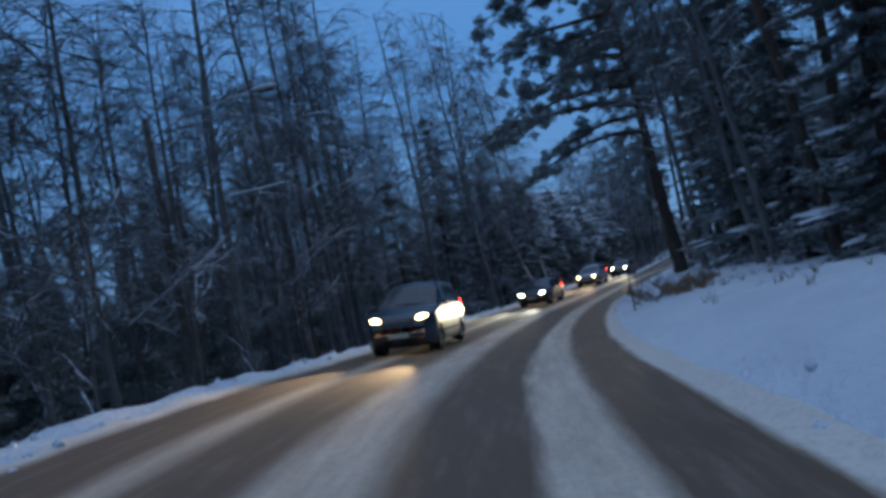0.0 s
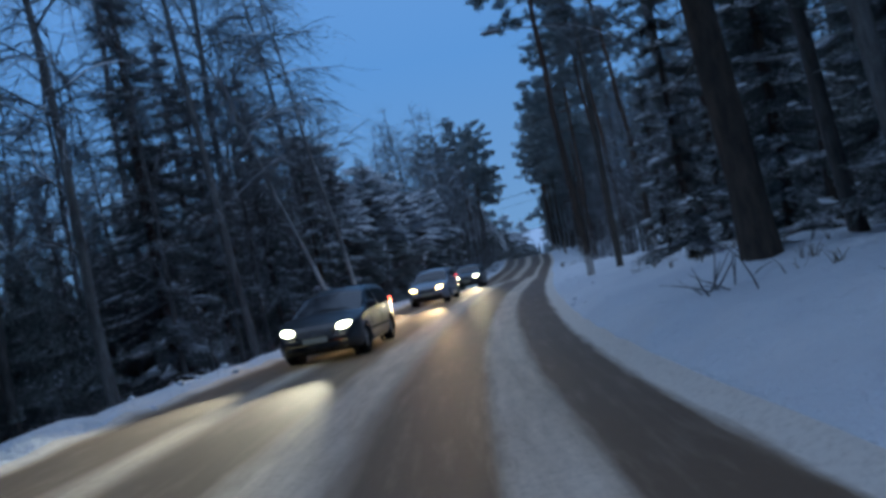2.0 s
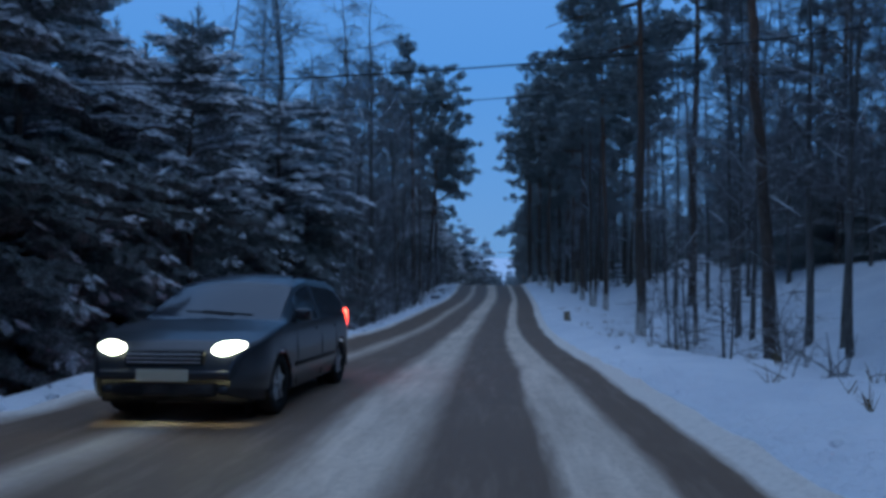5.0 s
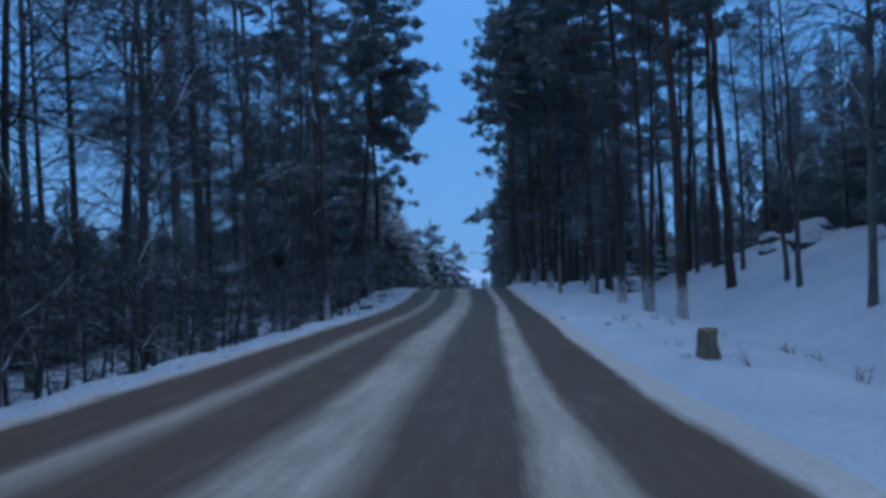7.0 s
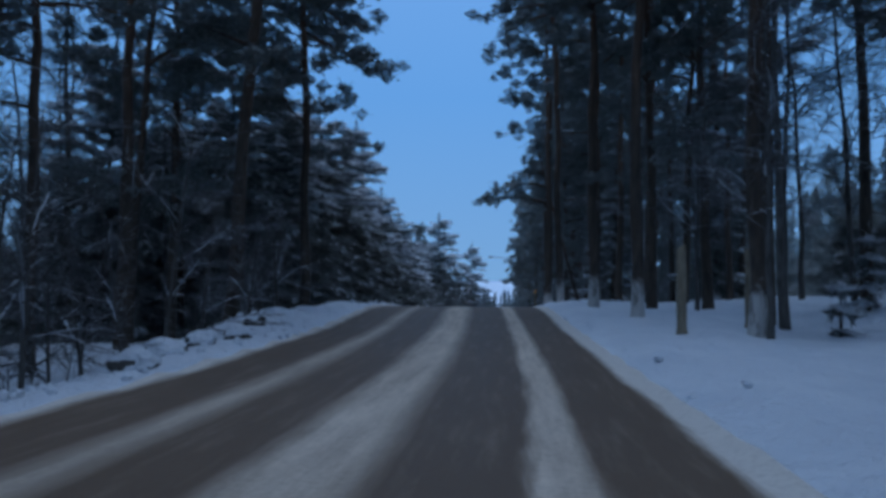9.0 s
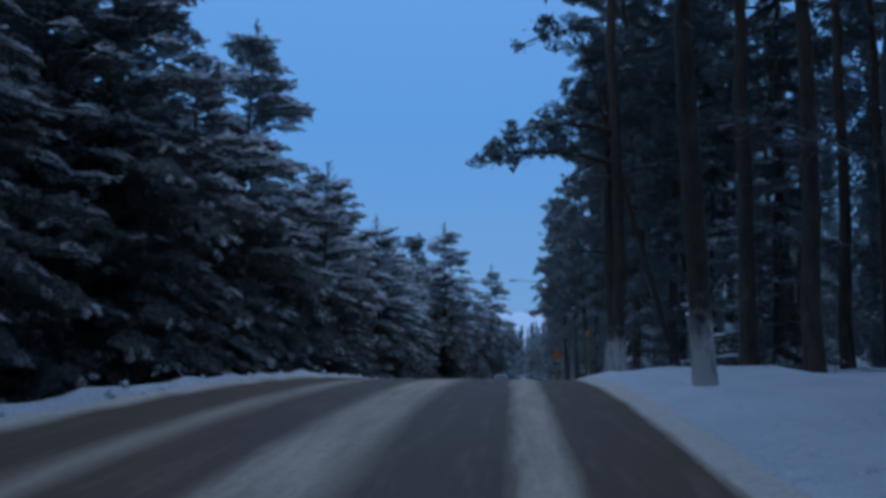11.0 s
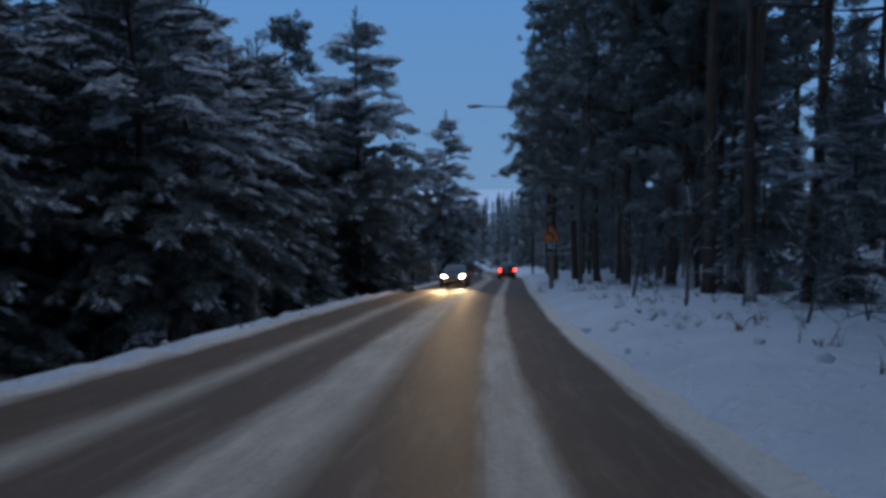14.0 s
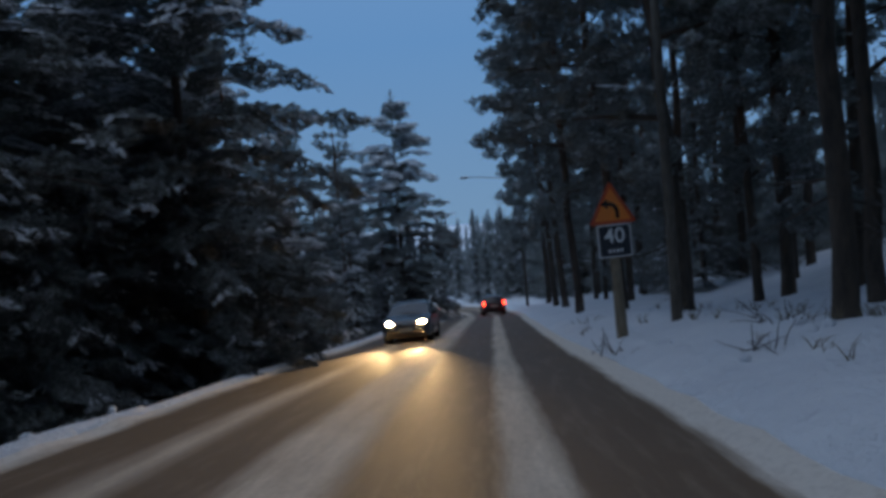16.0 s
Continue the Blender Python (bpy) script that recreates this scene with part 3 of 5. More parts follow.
KINDS = {
    "spruce": [planted("spruce", spruce(s, h, r), PINE_BARK, SPRUCE_GREEN, "dark green spruce with snow on its drooping branches") for s, h, r in ((1, 13, 2.2), (2, 17, 2.8), (3, 9, 1.8))],
    "pine": [planted("pine", pine(s, h, r, b), PINE_BARK, PINE_GREEN, "tall pine with a bare dark trunk and needle crown") for s, h, r, b in ((11, 20, 3.0, 0.40), (12, 23, 3.2, 0.52), (13, 18, 2.9, 0.24), (14, 21, 2.6, 0.6))],
    "roadside_pine": [planted("pine", pine(s, h, r, b, 44, (), w), HEADLIT_BARK, PINE_GREEN, "tall roadside pine, headlight glow painted on its lower trunk") for s, h, r, b, w in ((15, 23, 3.1, 0.50, 0.74), (16, 22, 3.0, 0.50, 0.62))],
    "limb_pine": [planted("pine", pine(85, 24, 3.4, 0.42, 50, [(0.27, 3.3, 4.1), (0.31, 3.6, 3.4)], 0.80), HEADLIT_BARK, PINE_GREEN, "tall pine with a limb reaching over the road")],
    "big_pine": [planted("pine", pine(s, h, r, b, 62, (), w), HEADLIT_BARK, PINE_GREEN, "tall heavy-crowned roadside pine, headlight glow painted on its lower trunk") for s, h, r, b, w in ((81, 22, 3.9, 0.40, 0.95), (82, 23, 3.6, 0.46, 0.85))],
    "full_pine": [planted("pine", pine(s, h, r, 0.10, 58), PINE_BARK, PINE_GREEN, "dense dark pine with boughs down its whole trunk") for s, h, r in ((83, 19, 3.3), (84, 17, 3.1))],
    "young": [planted("young_pine", young_pine(s, h, r), PINE_BARK, YOUNG_GREEN, "bushy pine with boughs loaded with fresh snow") for s, h, r in ((21, 12.5, 3.0), (22, 11, 2.7), (23, 13.5, 3.2))],
    "pine_back": [planted("pine", pine(s, h, r, b, 24, (), 1.0, 4, 1.8), PINE_BARK, PINE_GREEN, "tall dark pine deeper in the forest") for s, h, r, b in ((17, 20, 3.0, 0.35), (18, 18, 2.9, 0.22))],
    "young_back": [planted("young_pine", young_pine(s, h, r, 0.6, 1.6), PINE_BARK, YOUNG_GREEN, "snowy bushy pine deeper in the forest") for s, h, r in ((24, 12.5, 3.0), (25, 11, 2.8))],
    "bare": [planted("alder", bare_tree(s, h, 0.22, 20, 0.3, 0.25, 9, 9.5), GREY_BARK, TWIGS, "leafless alder with thin frosted twigs", "twig_crown") for s, h in ((31, 14), (32, 17), (33, 11), (34, 15))],
    "thin": [planted("alder", bare_tree(s, h, 0.16, 14, 0.2, 0.4), HEADLIT_BARK, TWIGS, "slender leafless alder, headlight glow painted on its lower trunk", "twig_crown") for s, h in ((35, 15), (36, 13))],
    "birch": [planted("birch", bare_tree(s, h, 0.20, 24, 0.9, 0.25, 9, 8.5), BIRCH_BARK, TWIGS, "leafless pale birch with hanging fine twigs", "twig_crown") for s, h in ((41, 16), (42, 14))],
    "slim_birch": [planted("birch", bare_tree(s, h, 0.20, 24, 0.9, 0.3, 9, 8.5, 0.62), PALE_BIRCH, TWIGS, "slender leaning birch, snow clinging to its trunk", "twig_crown") for s, h in ((43, 16), (44, 15))],
    "crown_pine": [planted("pine", pine(86, 21.5, 3.7, 0.30, 88), PINE_BARK, PINE_GREEN, "tall pine with a dense broad crown by the road")],
    "sapling": [planted("sapling", bare_tree(s, h, 0.3, 8, 0.2, 0.15, 0, 3.0), GREY_BARK, TWIGS, "thin bare sapling standing in the snow", "twig_crown") for s, h in ((51, 3.2), (52, 2.2), (53, 4.5))],
    "sprucelet": [planted("young_spruce", spruce(s, h, r, 0.05, 0.8), PINE_BARK, YOUNG_GREEN, "small young spruce dusted with snow") for s, h, r in ((61, 2.2, 0.95), (62, 3.6, 1.3))],
    "leaning_pine": [planted("overhanging_pine", pine(71, 19, 3.4, 0.35, 36, [(0.47, 3.73, 8.9), (0.40, 3.42, 7.2), (0.52, 3.55, 7.4), (0.44, 3.2, 6.0), (0.60, 3.85, 6.8), (0.68, 3.5, 5.4), (0.56, 3.0, 5.5), (0.72, 3.2, 7.6), (0.78, 3.6, 7.6), (0.63, 3.95, 7.6), (0.85, 3.4, 6.4), (0.66, 2.9, 6.5), (0.90, 3.7, 6.0), (0.80, 3.9, 7.0)], 1.6), PINE_BARK, PINE_GREEN, "large pine with long boughs reaching over the road")],
}
USED = set()


def plant(kind, which, x, y, scale=1.0, turn=0.0, sink=0.0, lean=(0, 0)):
    """Sets out a tree with its foot on the ground at x, y."""
    root = KINDS[kind][which % len(KINDS[kind])]
    m = pose(x, y, float(lift(x, y)) - sink, lean[0], lean[1], 0) @ pose(0, 0, 0, 0, 0, turn)
    if root in USED:
        ob = copy_thing(root, m)
    else:
        USED.add(root)
        ob = root
        ob.matrix_basis = m
    ob.scale = (scale, scale, scale)
    return ob


# trees that stand out along the road: kind, which, x, y, scale, turn, lean
for row in (
    # the first bend
    ("leaning_pine", 0, -0.5, 32.3, 0.95, 0, (0, -3)), ("birch", 0, 1.4, 41.5, 1.35, 40, (0, -4)), ("birch", 1, 0.6, 30.0, 1.3, 150, (0, -5)), ("birch", 0, 2.4, 25.5, 1.3, 250, (0, -5)), ("spruce", 0, 6.2, 46.5, 0.95, 10, (0, 0)), ("spruce", 1, 8.2, 50.0, 0.85, 110, (0, 0)), ("spruce", 0, 5.2, 51.5, 0.8, 210, (0, 0)), ("spruce", 1, 10.6, 46.0, 1.0, 310, (0, 0)), ("spruce", 0, 12.0, 52.0, 1.0, 60, (0, 0)), ("spruce", 1, 2.6, 33.0, 1.0, 40, (0, 0)), ("spruce", 0, 3.0, 39.5, 1.05, 80, (0, 0)), ("spruce", 2, 0.6, 39.9, 0.9, 200, (0, 0)),
    ("spruce", 1, 4.6, 43.5, 1.0, 140, (0, 0)), ("spruce", 0, 2.2, 28.0, 1.1, 20, (0, 0)), ("spruce", 1, 3.8, 23.0, 1.0, 90, (0, 0)), ("spruce", 0, 5.0, 17.5, 1.2, 10, (0, 0)), ("pine", 1, 5.0, 13.0, 1.0, 30, (0, -4)),
    ("spruce", 1, 7.5, 9.0, 1.0, 60, (0, 0)), ("pine", 0, 3.9, 19.2, 0.9, 30, (0, -6)),
    ("spruce", 2, -12.5, 28.0, 1.0, 10, (0, 0)),
    ("slim_birch", 0, -10.55, 46.4, 1.25, 0, (0, -15)), ("slim_birch", 1, -10.5, 50.1, 1.4, 120, (0, -7)), ("birch", 0, -13.0, 44.0, 1.47, 250, (0, -3)), ("birch", 1, -13.5, 56.5, 1.71, 300, (0, -2)), ("birch", 0, -16.5, 52.8, 1.59, 100, (0, 0)), ("birch", 1, -15.0, 49.0, 1.77, 30, (0, 0)), ("birch", 0, -17.5, 46.0, 1.53, 190, (0, 0)), ("birch", 1, -14.6, 38.0, 1.59, 230, (0, 0)), ("birch", 0, -18.2, 34.5, 1.6, 130, (0, 0)), ("birch", 1, -14.0, 24.0, 1.42, 10, (0, 0)), ("bare", 1, -12.5, 19.0, 1.15, 10, (0, 0)), ("bare", 1, -16.0, 29.5, 1.3, 60, (0, 0)), ("bare", 3, -18.5, 37.0, 1.4, 160, (0, 0)),
    ("spruce", 1, -15.8, 43.8, 0.98, 10, (0, 0)), ("spruce", 0, -15.2, 47.5, 1.0, 60, (0, 0)), ("spruce", 1, -14.8, 53.0, 0.85, 120, (0, 0)), ("spruce", 0, -12.6, 58.0, 0.8, 200, (0, 0)), ("spruce", 1, -17.4, 50.5, 0.95, 280, (0, 0)), ("spruce", 2, -11.8, 49.5, 0.9, 320, (0, 0)), ("spruce", 2, 3.6, 55.0, 0.95, 40, (0, 0)), ("spruce", 0, 6.0, 57.0, 0.75, 140, (0, 0)), ("spruce", 2, 8.5, 58.5, 1.0, 240, (0, 0)),
    # the pines by the poles
    ("roadside_pine", 0, -1.3, 46.8, 0.85, 10, (0, -3)), ("roadside_pine", 1, 3.0, 64.6, 1.0, 100, (0, -3)), ("roadside_pine", 0, 4.6, 61.9, 1.0, 200, (0, -3)), ("pine", 3, 6.2, 78.8, 1.05, 300, (0, -3)), ("thin", 1, 6.0, 85.2, 1.0, 30, (0, 0)), ("spruce", 2, 8.4, 67.0, 0.9, 30, (0, 0)),
    ("big_pine", 0, 4.7, 88.9, 1.12, 60, (0, 0)), ("bare", 2, 8.2, 72.0, 1.2, 60, (0, 0)), ("bare", 1, 9.0, 76.0, 1.1, 10, (0, 0)), ("bare", 0, 7.0, 66.0, 0.9, 90, (0, 0)), ("bare", 3, 6.5, 75.0, 0.9, 190, (0, 0)),
    # the straight
    ("big_pine", 1, 6.6, 105.0, 1.0, 0, (0, 0)), ("thin", 0, 6.1, 107.4, 1.2, 60, (0, 0)), ("thin", 1, 6.4, 107.9, 1.25, 20, (0, 4)), ("big_pine", 0, 6.0, 110.5, 0.95, 120, (0, 0)), ("big_pine", 1, 5.1, 123.0, 1.0, 220, (0, 0)),
    ("big_pine", 0, 6.7, 118.8, 0.95, 50, (0, 0)), ("big_pine", 1, 4.8, 127.8, 1.0, 250, (0, 0)), ("pine", 2, 6.8, 127.5, 1.0, 50, (0, 0)), ("pine", 0, 8.4, 122.0, 1.0, 250, (0, 0)), 
    ("sprucelet", 1, 11.5, 122.5, 0.75, 0, (0, 0)), ("sprucelet", 0, 8.9, 119.3, 0.85, 30, (0, 0)), ("sprucelet", 1, -9.2, 104.8, 1.0, 0, (0, 0)),
    ("bare", 1, 1.6, 33.5, 1.15, 70, (0, -6)), ("birch", 1, 2.6, 22.0, 1.3, 20, (0, -7)), ("thin", 1, -6.4, 107.3, 1.0, 0, (0, 0)), ("pine", 3, -7.1, 111.3, 1.0, 70, (0, 0)), ("crown_pine", 0, -6.4, 121.8, 1.0, 130, (0, 3.5)), ("crown_pine", 0, -5.8, 128.6, 0.95, 200, (0, 0)), ("bare", 1, -7.6, 100.8, 1.0, 0, (0, 0)),
    ("bare", 0, -8.5, 95.6, 1.1, 50, (0, 0)), ("pine", 2, -9.0, 117.0, 0.8, 20, (0, 0)),
    # the descent
    ("roadside_pine", 0, 5.8, 147.8, 1.2, 40, (0, 0)), ("limb_pine", 0, 5.8, 145.9, 1.1, 0, (0, 0)), ("pine", 3, 8.1, 147.5, 0.55, 140, (0, -16)), ("sprucelet", 1, 9.3, 157.1, 1.2, 0, (0, 0)), ("young", 1, 12.4, 166.3, 0.50, 0, (0, 0)),
    ("spruce", 2, 13.9, 169.0, 0.72, 0, (0, 0)), ("full_pine", 0, 11.4, 188.1, 1.05, 20, (0, -3)), ("full_pine", 0, 11.2, 193.6, 1.0, 120, (0, -3)), ("full_pine", 0, 10.8, 198.6, 1.0, 220, (0, -2)), ("full_pine", 0, 11.7, 205.6, 1.0, 300, (0, -3)), ("full_pine", 0, 12.6, 212.5, 1.0, 60, (0, -3)), ("full_pine", 0, 13.4, 219.5, 1.0, 160, (0, 0)), ("full_pine", 0, 10.8, 180.1, 1.05, 200, (0, 0)), ("full_pine", 0, 8.2, 154.2, 1.0, 40, (0, 0)), ("pine", 0, 7.4, 139.7, 1.0, 240, (0, 0)), ("roadside_pine", 0, 4.6, 133.9, 1.0, 140, (0, -1)), ("full_pine", 1, 12.2, 176.0, 1.1, 10, (0, 0)), ("full_pine", 1, 10.9, 158.1, 1.1, 110, (0, 0)), ("full_pine", 1, 9.6, 150.6, 1.1, 210, (0, 0)), ("pine", 3, 11.5, 172.5, 1.0, 10, (0, 0)), ("pine", 1, 12.6, 179.6, 1.0, 90, (0, 0)), ("pine", 3, 12.2, 163.1, 0.9, 90, (0, 0)), ("young", 0, 13.2, 172.4, 0.55, 0, (0, 0)),
    ("roadside_pine", 1, 10.8, 167.8, 1.1, 30, (0, -2)), ("roadside_pine", 0, 11.9, 175.3, 1.05, 130, (0, -2)), ("thin", 0, 12.7, 173.6, 1.2, 30, (0, 0)), ("big_pine", 0, 9.8, 158.6, 0.9, 230, (0, -2)), ("roadside_pine", 0, 15.0, 187.0, 1.0, 30, (0, 0)), ("sapling", 2, 7.7, 154.5, 1.1, 30, (0, 0)),
    ("full_pine", 0, 13.3, 178.5, 1.1, 30, (0, 0)), ("full_pine", 1, 14.3, 184.4, 1.15, 130, (0, 0)), ("full_pine", 0, 15.5, 190.4, 1.1, 230, (0, 0)),
    ("sprucelet", 0, -4.4, 145.0, 0.75, 0, (0, 0)), ("sprucelet", 1, -4.7, 167.4, 0.72, 40, (0, 0)),
    ("young", 2, -9.5, 165.6, 1.12, 0, (0, 0)), ("young", 2, -9.0, 176.6, 1.24, 90, (0, 0)), ("young", 0, -7.0, 178.5, 1.18, 200, (0, 0)), ("young", 2, -8.4, 171.1, 1.10, 20, (0, 0)), ("young", 2, -8.5, 160.1, 1.00, 40, (0, 0)), ("young", 0, -5.3, 183.4, 1.05, 140, (0, 0)), ("young", 2, -1.7, 187.5, 1.27, 60, (0, 0)), ("young", 2, -4.3, 191.9, 0.90, 60, (0, 0)),
    ("young", 2, 3.0, 219.1, 1.30, 20, (0, 0)), ("young", 0, -6.6, 158.5, 0.97, 0, (0, 0)), ("young", 1, -6.4, 151.0, 0.90, 60, (0, 0)), ("young", 2, -8.3, 144.0, 0.83, 160, (0, 0)), ("young", 0, -7.9, 137.5, 0.97, 260, (0, 0)),
    ("young", 1, -4.8, 170.9, 1.05, 300, (0, 0)), ("young", 2, -16.0, 79.0, 0.95, 0, (0, 0)), ("young", 0, -15.6, 83.0, 1.02, 90, (0, 0)), ("young", 2, -14.6, 87.5, 1.00, 180, (0, 0)), ("young", 1, -14.4, 93.0, 1.20, 270, (0, 0)),
    ("full_pine", 1, -4.3, 181.9, 0.85, 40, (0, 0)), ("full_pine", 0, -5.9, 187.0, 0.78, 140, (0, 0)), ("full_pine", 1, -2.8, 195.8, 0.82, 240, (0, 0)), ("full_pine", 0, -1.9, 201.3, 0.62, 300, (0, 0)), ("full_pine", 1, -6.0, 192.5, 0.85, 200, (0, 0)), ("full_pine", 1, -8.1, 176.6, 0.8, 100, (0, 0)),
    # the end of the view
    ("spruce", 1, 10.5, 245.7, 0.59, 10, (0, 0)),
    ("spruce", 0, 12.9, 242.6, 0.67, 60, (0, 0)),
    ("spruce", 1, 15.6, 246.4, 0.63, 100, (0, 0)),
    ("spruce", 0, 8.8, 251.8, 0.67, 200, (0, 0)),
    ("spruce", 1, 12.4, 252.6, 0.59, 250, (0, 0)),
    ("spruce", 0, 17.2, 239.3, 0.67, 300, (0, 0)),
    ("spruce", 1, -3.9, 238.4, 0.63, 30, (0, 0)),
    ("spruce", 0, -6.6, 244.6, 0.67, 80, (0, 0)),
    ("spruce", 1, 7.1, 257.9, 0.67, 120, (0, 0)),
    ("spruce", 0, 18.8, 250.3, 0.74, 20, (0, 0)),
    ("spruce", 1, -2.9, 229.4, 0.59, 220, (0, 0)),
):
    plant(row[0], row[1], row[2], row[3], row[4], row[5], 0.05, row[6])

# the wood behind them: along y from .. to, kinds, spacing, first distance from the road's middle, rows, size
rng = random.Random(5)
for side, y0, y1, menu, step, start, rows, size in (
    (-1, -2, 29, ("bare", "bare", "birch", "bare", "bare", "bare"), 2.3, 6.0, 3, 1.1),
    (-1, 29, 44, ("bare", "birch", "bare"), 2.2, 10.5, 2, 1.25),
    (-1, 44, 62, ("bare", "spruce", "birch", "bare"), 2.4, 7.5, 3, 0.95),
    (-1, 60, 90, ("young",), 2.8, 7.0, 2, 1.0),
    (-1, 90, 114, ("bare", "thin", "birch", "bare"), 2.2, 7.0, 2, 1.3),
    (-1, 113, 131, ("bare", "birch", "bare", "pine"), 2.3, 8.6, 2, 0.95),
    (-1, 130, 196, ("young",), 2.9, 7.2, 2, 1.02),
    (-1, 194, 246, ("pine", "spruce", "young", "spruce"), 2.8, 5.8, 2, 0.8),
    (1, -2, 44, ("spruce", "spruce", "pine"), 3.6, 10.5, 1, 1.0),
    (1, 56, 94, ("bare", "bare", "birch", "bare"), 2.8, 10.5, 3, 1.0),
    (1, 92, 126, ("bare", "pine", "bare", "birch", "bare"), 3.2, 11.5, 2, 1.05),
    (1, 118, 138, ("pine", "bare", "bare"), 2.8, 7.2, 2, 0.95),
    (1, 138, 160, ("pine", "spruce", "pine", "full_pine"), 2.9, 7.4, 2, 0.95),
    (1, 160, 196, ("pine", "pine", "full_pine"), 3.6, 9.6, 2, 0.95),
    (1, 196, 236, ("full_pine", "pine", "pine", "spruce"), 3.6, 8.8, 2, 0.95),
):
    y = y0
    while y < y1:
        for k in range(rows):
            kind = rng.choice(menu)
            if k > 0 and kind in ("pine", "young", "full_pine"):
                kind = {"young": "young_back"}.get(kind, "pine_back")
            x = centre(y) + side * (start + k * 4.2 + rng.uniform(0, 3.2))
            plant(kind, rng.randrange(4), x, y + rng.uniform(-1.2, 1.2), size * rng.uniform(0.85, 1.12), rng.uniform(0, 360), 0.1, (rng.uniform(-2, 2), rng.uniform(-2, 2)))
        y += step * rng.uniform(0.8, 1.2)

# saplings at the forest's edge
for side, y0, y1, count, near, far in ((-1, 90, 125, 85, 4.9, 7.5), (1, 58, 84, 22, 5.8, 9.0), (1, 140, 182, 18, 5.5, 9.0), (-1, 5, 60, 40, 5.2, 8.5)):
    for _ in range(count):
        y = rng.uniform(y0, y1)
        plant("sapling", rng.randrange(3), centre(y) + side * rng.uniform(near, far), y, rng.uniform(0.4, 1.1), rng.uniform(0, 360), 0.05, (rng.uniform(-8, 8), rng.uniform(-8, 8)))


def far_woods():
    """The depth of the forest on both sides and at the end of the view, as one thicket of plain conifers and stems."""
    rng = random.Random(9)
    s = Soup()
    places = []
    for _ in range(1000):
        y = rng.uniform(-45, 250)
        side = rng.choice((-1, 1))
        near = 13.5
        if side > 0 and 56 < y < 136:
            near = 21.0
        if side < 0 and -10 < y < 45:
            near = 17.0
        if side < 0 and 90 < y < 126:
            near = 14.0
        if side > 0 and y > 138:
            near = 19.0 if 160 < y < 196 else 11.5
        places.append((centre(y) + side * rng.uniform(near, near + 34), y, rng.uniform(6, 12) if rng.random() < 0.5 else rng.uniform(10, 15)))
    for _ in range(190):
        y = rng.uniform(4, 60)
        places.append((centre(y) - rng.uniform(11.5, 24), y, rng.uniform(4, 8)))
    for _ in range(150):
        y = rng.uniform(94, 136)
        places.append((centre(y) - rng.uniform(12.5, 24), y, rng.uniform(6, 11)))
    for _ in range(150):
        y = rng.uniform(66, 136)
        places.append((centre(y) + rng.uniform(17, 30), y, rng.uniform(6, 10)))
    for _ in range(520):
        x, y = rng.uniform(-45, 60), rng.uniform(234, 300)
        if abs(x - centre(y)) > 8 * math.sqrt(1 + float(np.interp(y, TY, TS)) ** 2):
            places.append((x, y, rng.uniform(8, 12)))
    for x, y, h in places:
        foot = Vector((x, y, float(lift(x, y)) - 0.3))
        if x < centre(y) and (60 < y < 88 or 130 < y < 200):
            h *= 0.75
        elif x < centre(y) and y < 130 and y >= 88:
            h *= 0.55
        s.tube([foot, foot + UP * h * 0.9], [0.14, 0.04], 4)
        r = rng.uniform(1.5, 2.6)
        for k in range(5):
            t = 0.12 + 0.17 * k
            wide = r * (1.05 - t) * rng.uniform(0.7, 1.0)
            a = rng.uniform(0, math.pi)
            s.clump(rng, foot + UP * (h * t), flat(a) * wide, flat(a + 1.57) * wide, UP * h * 0.13)
        for _ in range(30):
            t = rng.uniform(0.05, 1.0)
            out = flat(rng.uniform(0, 2 * math.pi))
            p = foot + UP * (h * t) + out * (r * (1 - t) * rng.uniform(0.4, 0.9))
            s.spray(p, (out + UP * rng.uniform(-0.8, 0.0)).normalized(), Vector((-out.y, out.x, 0)), rng.uniform(0.6, 1.2) * (1.15 - t * 0.7), rng.uniform(0.4, 0.8) * (1.1 - t * 0.6), rng.uniform(0.1, 0.7))
    ob = new("far_woods", s.mesh("far_woods", PINE_GREEN))
    tagged(ob, "deep snowy conifer forest behind the roadside trees", "forest", kind="stuff")


far_woods()

# ---- plain materials for things ----
def paint(name, colour, rough=0.4, metal=0.0, wear=0.25):
    n = Nodes(name, rough, metal)
    dirt = n.noise(3.0, 5)
    n.colour(n.mix(n.math("MULTIPLY", n.ramp(dirt, (0.4, 0.0), (0.75, 1.0)), wear), colour, (0.20, 0.18, 0.16)))
    return n.mat


def glowing(name, colour, strength):
    n = Nodes(name, 0.3)
    n.colour(colour)
    n.bsdf.inputs["Emission Color"].default_value = (*colour, 1)
    n.bsdf.inputs["Emission Strength"].default_value = strength
    return n.mat


def wood_material(name, low, high):
    return bark_material(name, low, high, 9.0)


BLACK = paint("black_plastic", (0.012, 0.012, 0.013), 0.6)
RUBBER = paint("tyre_rubber", (0.014, 0.014, 0.014), 0.9, 0.0, 0.06)
for dull in (BLACK, RUBBER):
    dull.node_tree.nodes["Principled BSDF"].inputs["Specular IOR Level"].default_value = 0.08
STEEL = paint("dull_steel", (0.35, 0.36, 0.37), 0.45, 0.8)
GLASS = paint("dark_car_glass", (0.015, 0.02, 0.028), 0.08, 0.0, 0.1)
PLATE = paint("number_plate", (0.50, 0.46, 0.34), 0.5)
POLE_WOOD = wood_material("weathered_pole_wood", (0.045, 0.037, 0.030), (0.14, 0.115, 0.09))
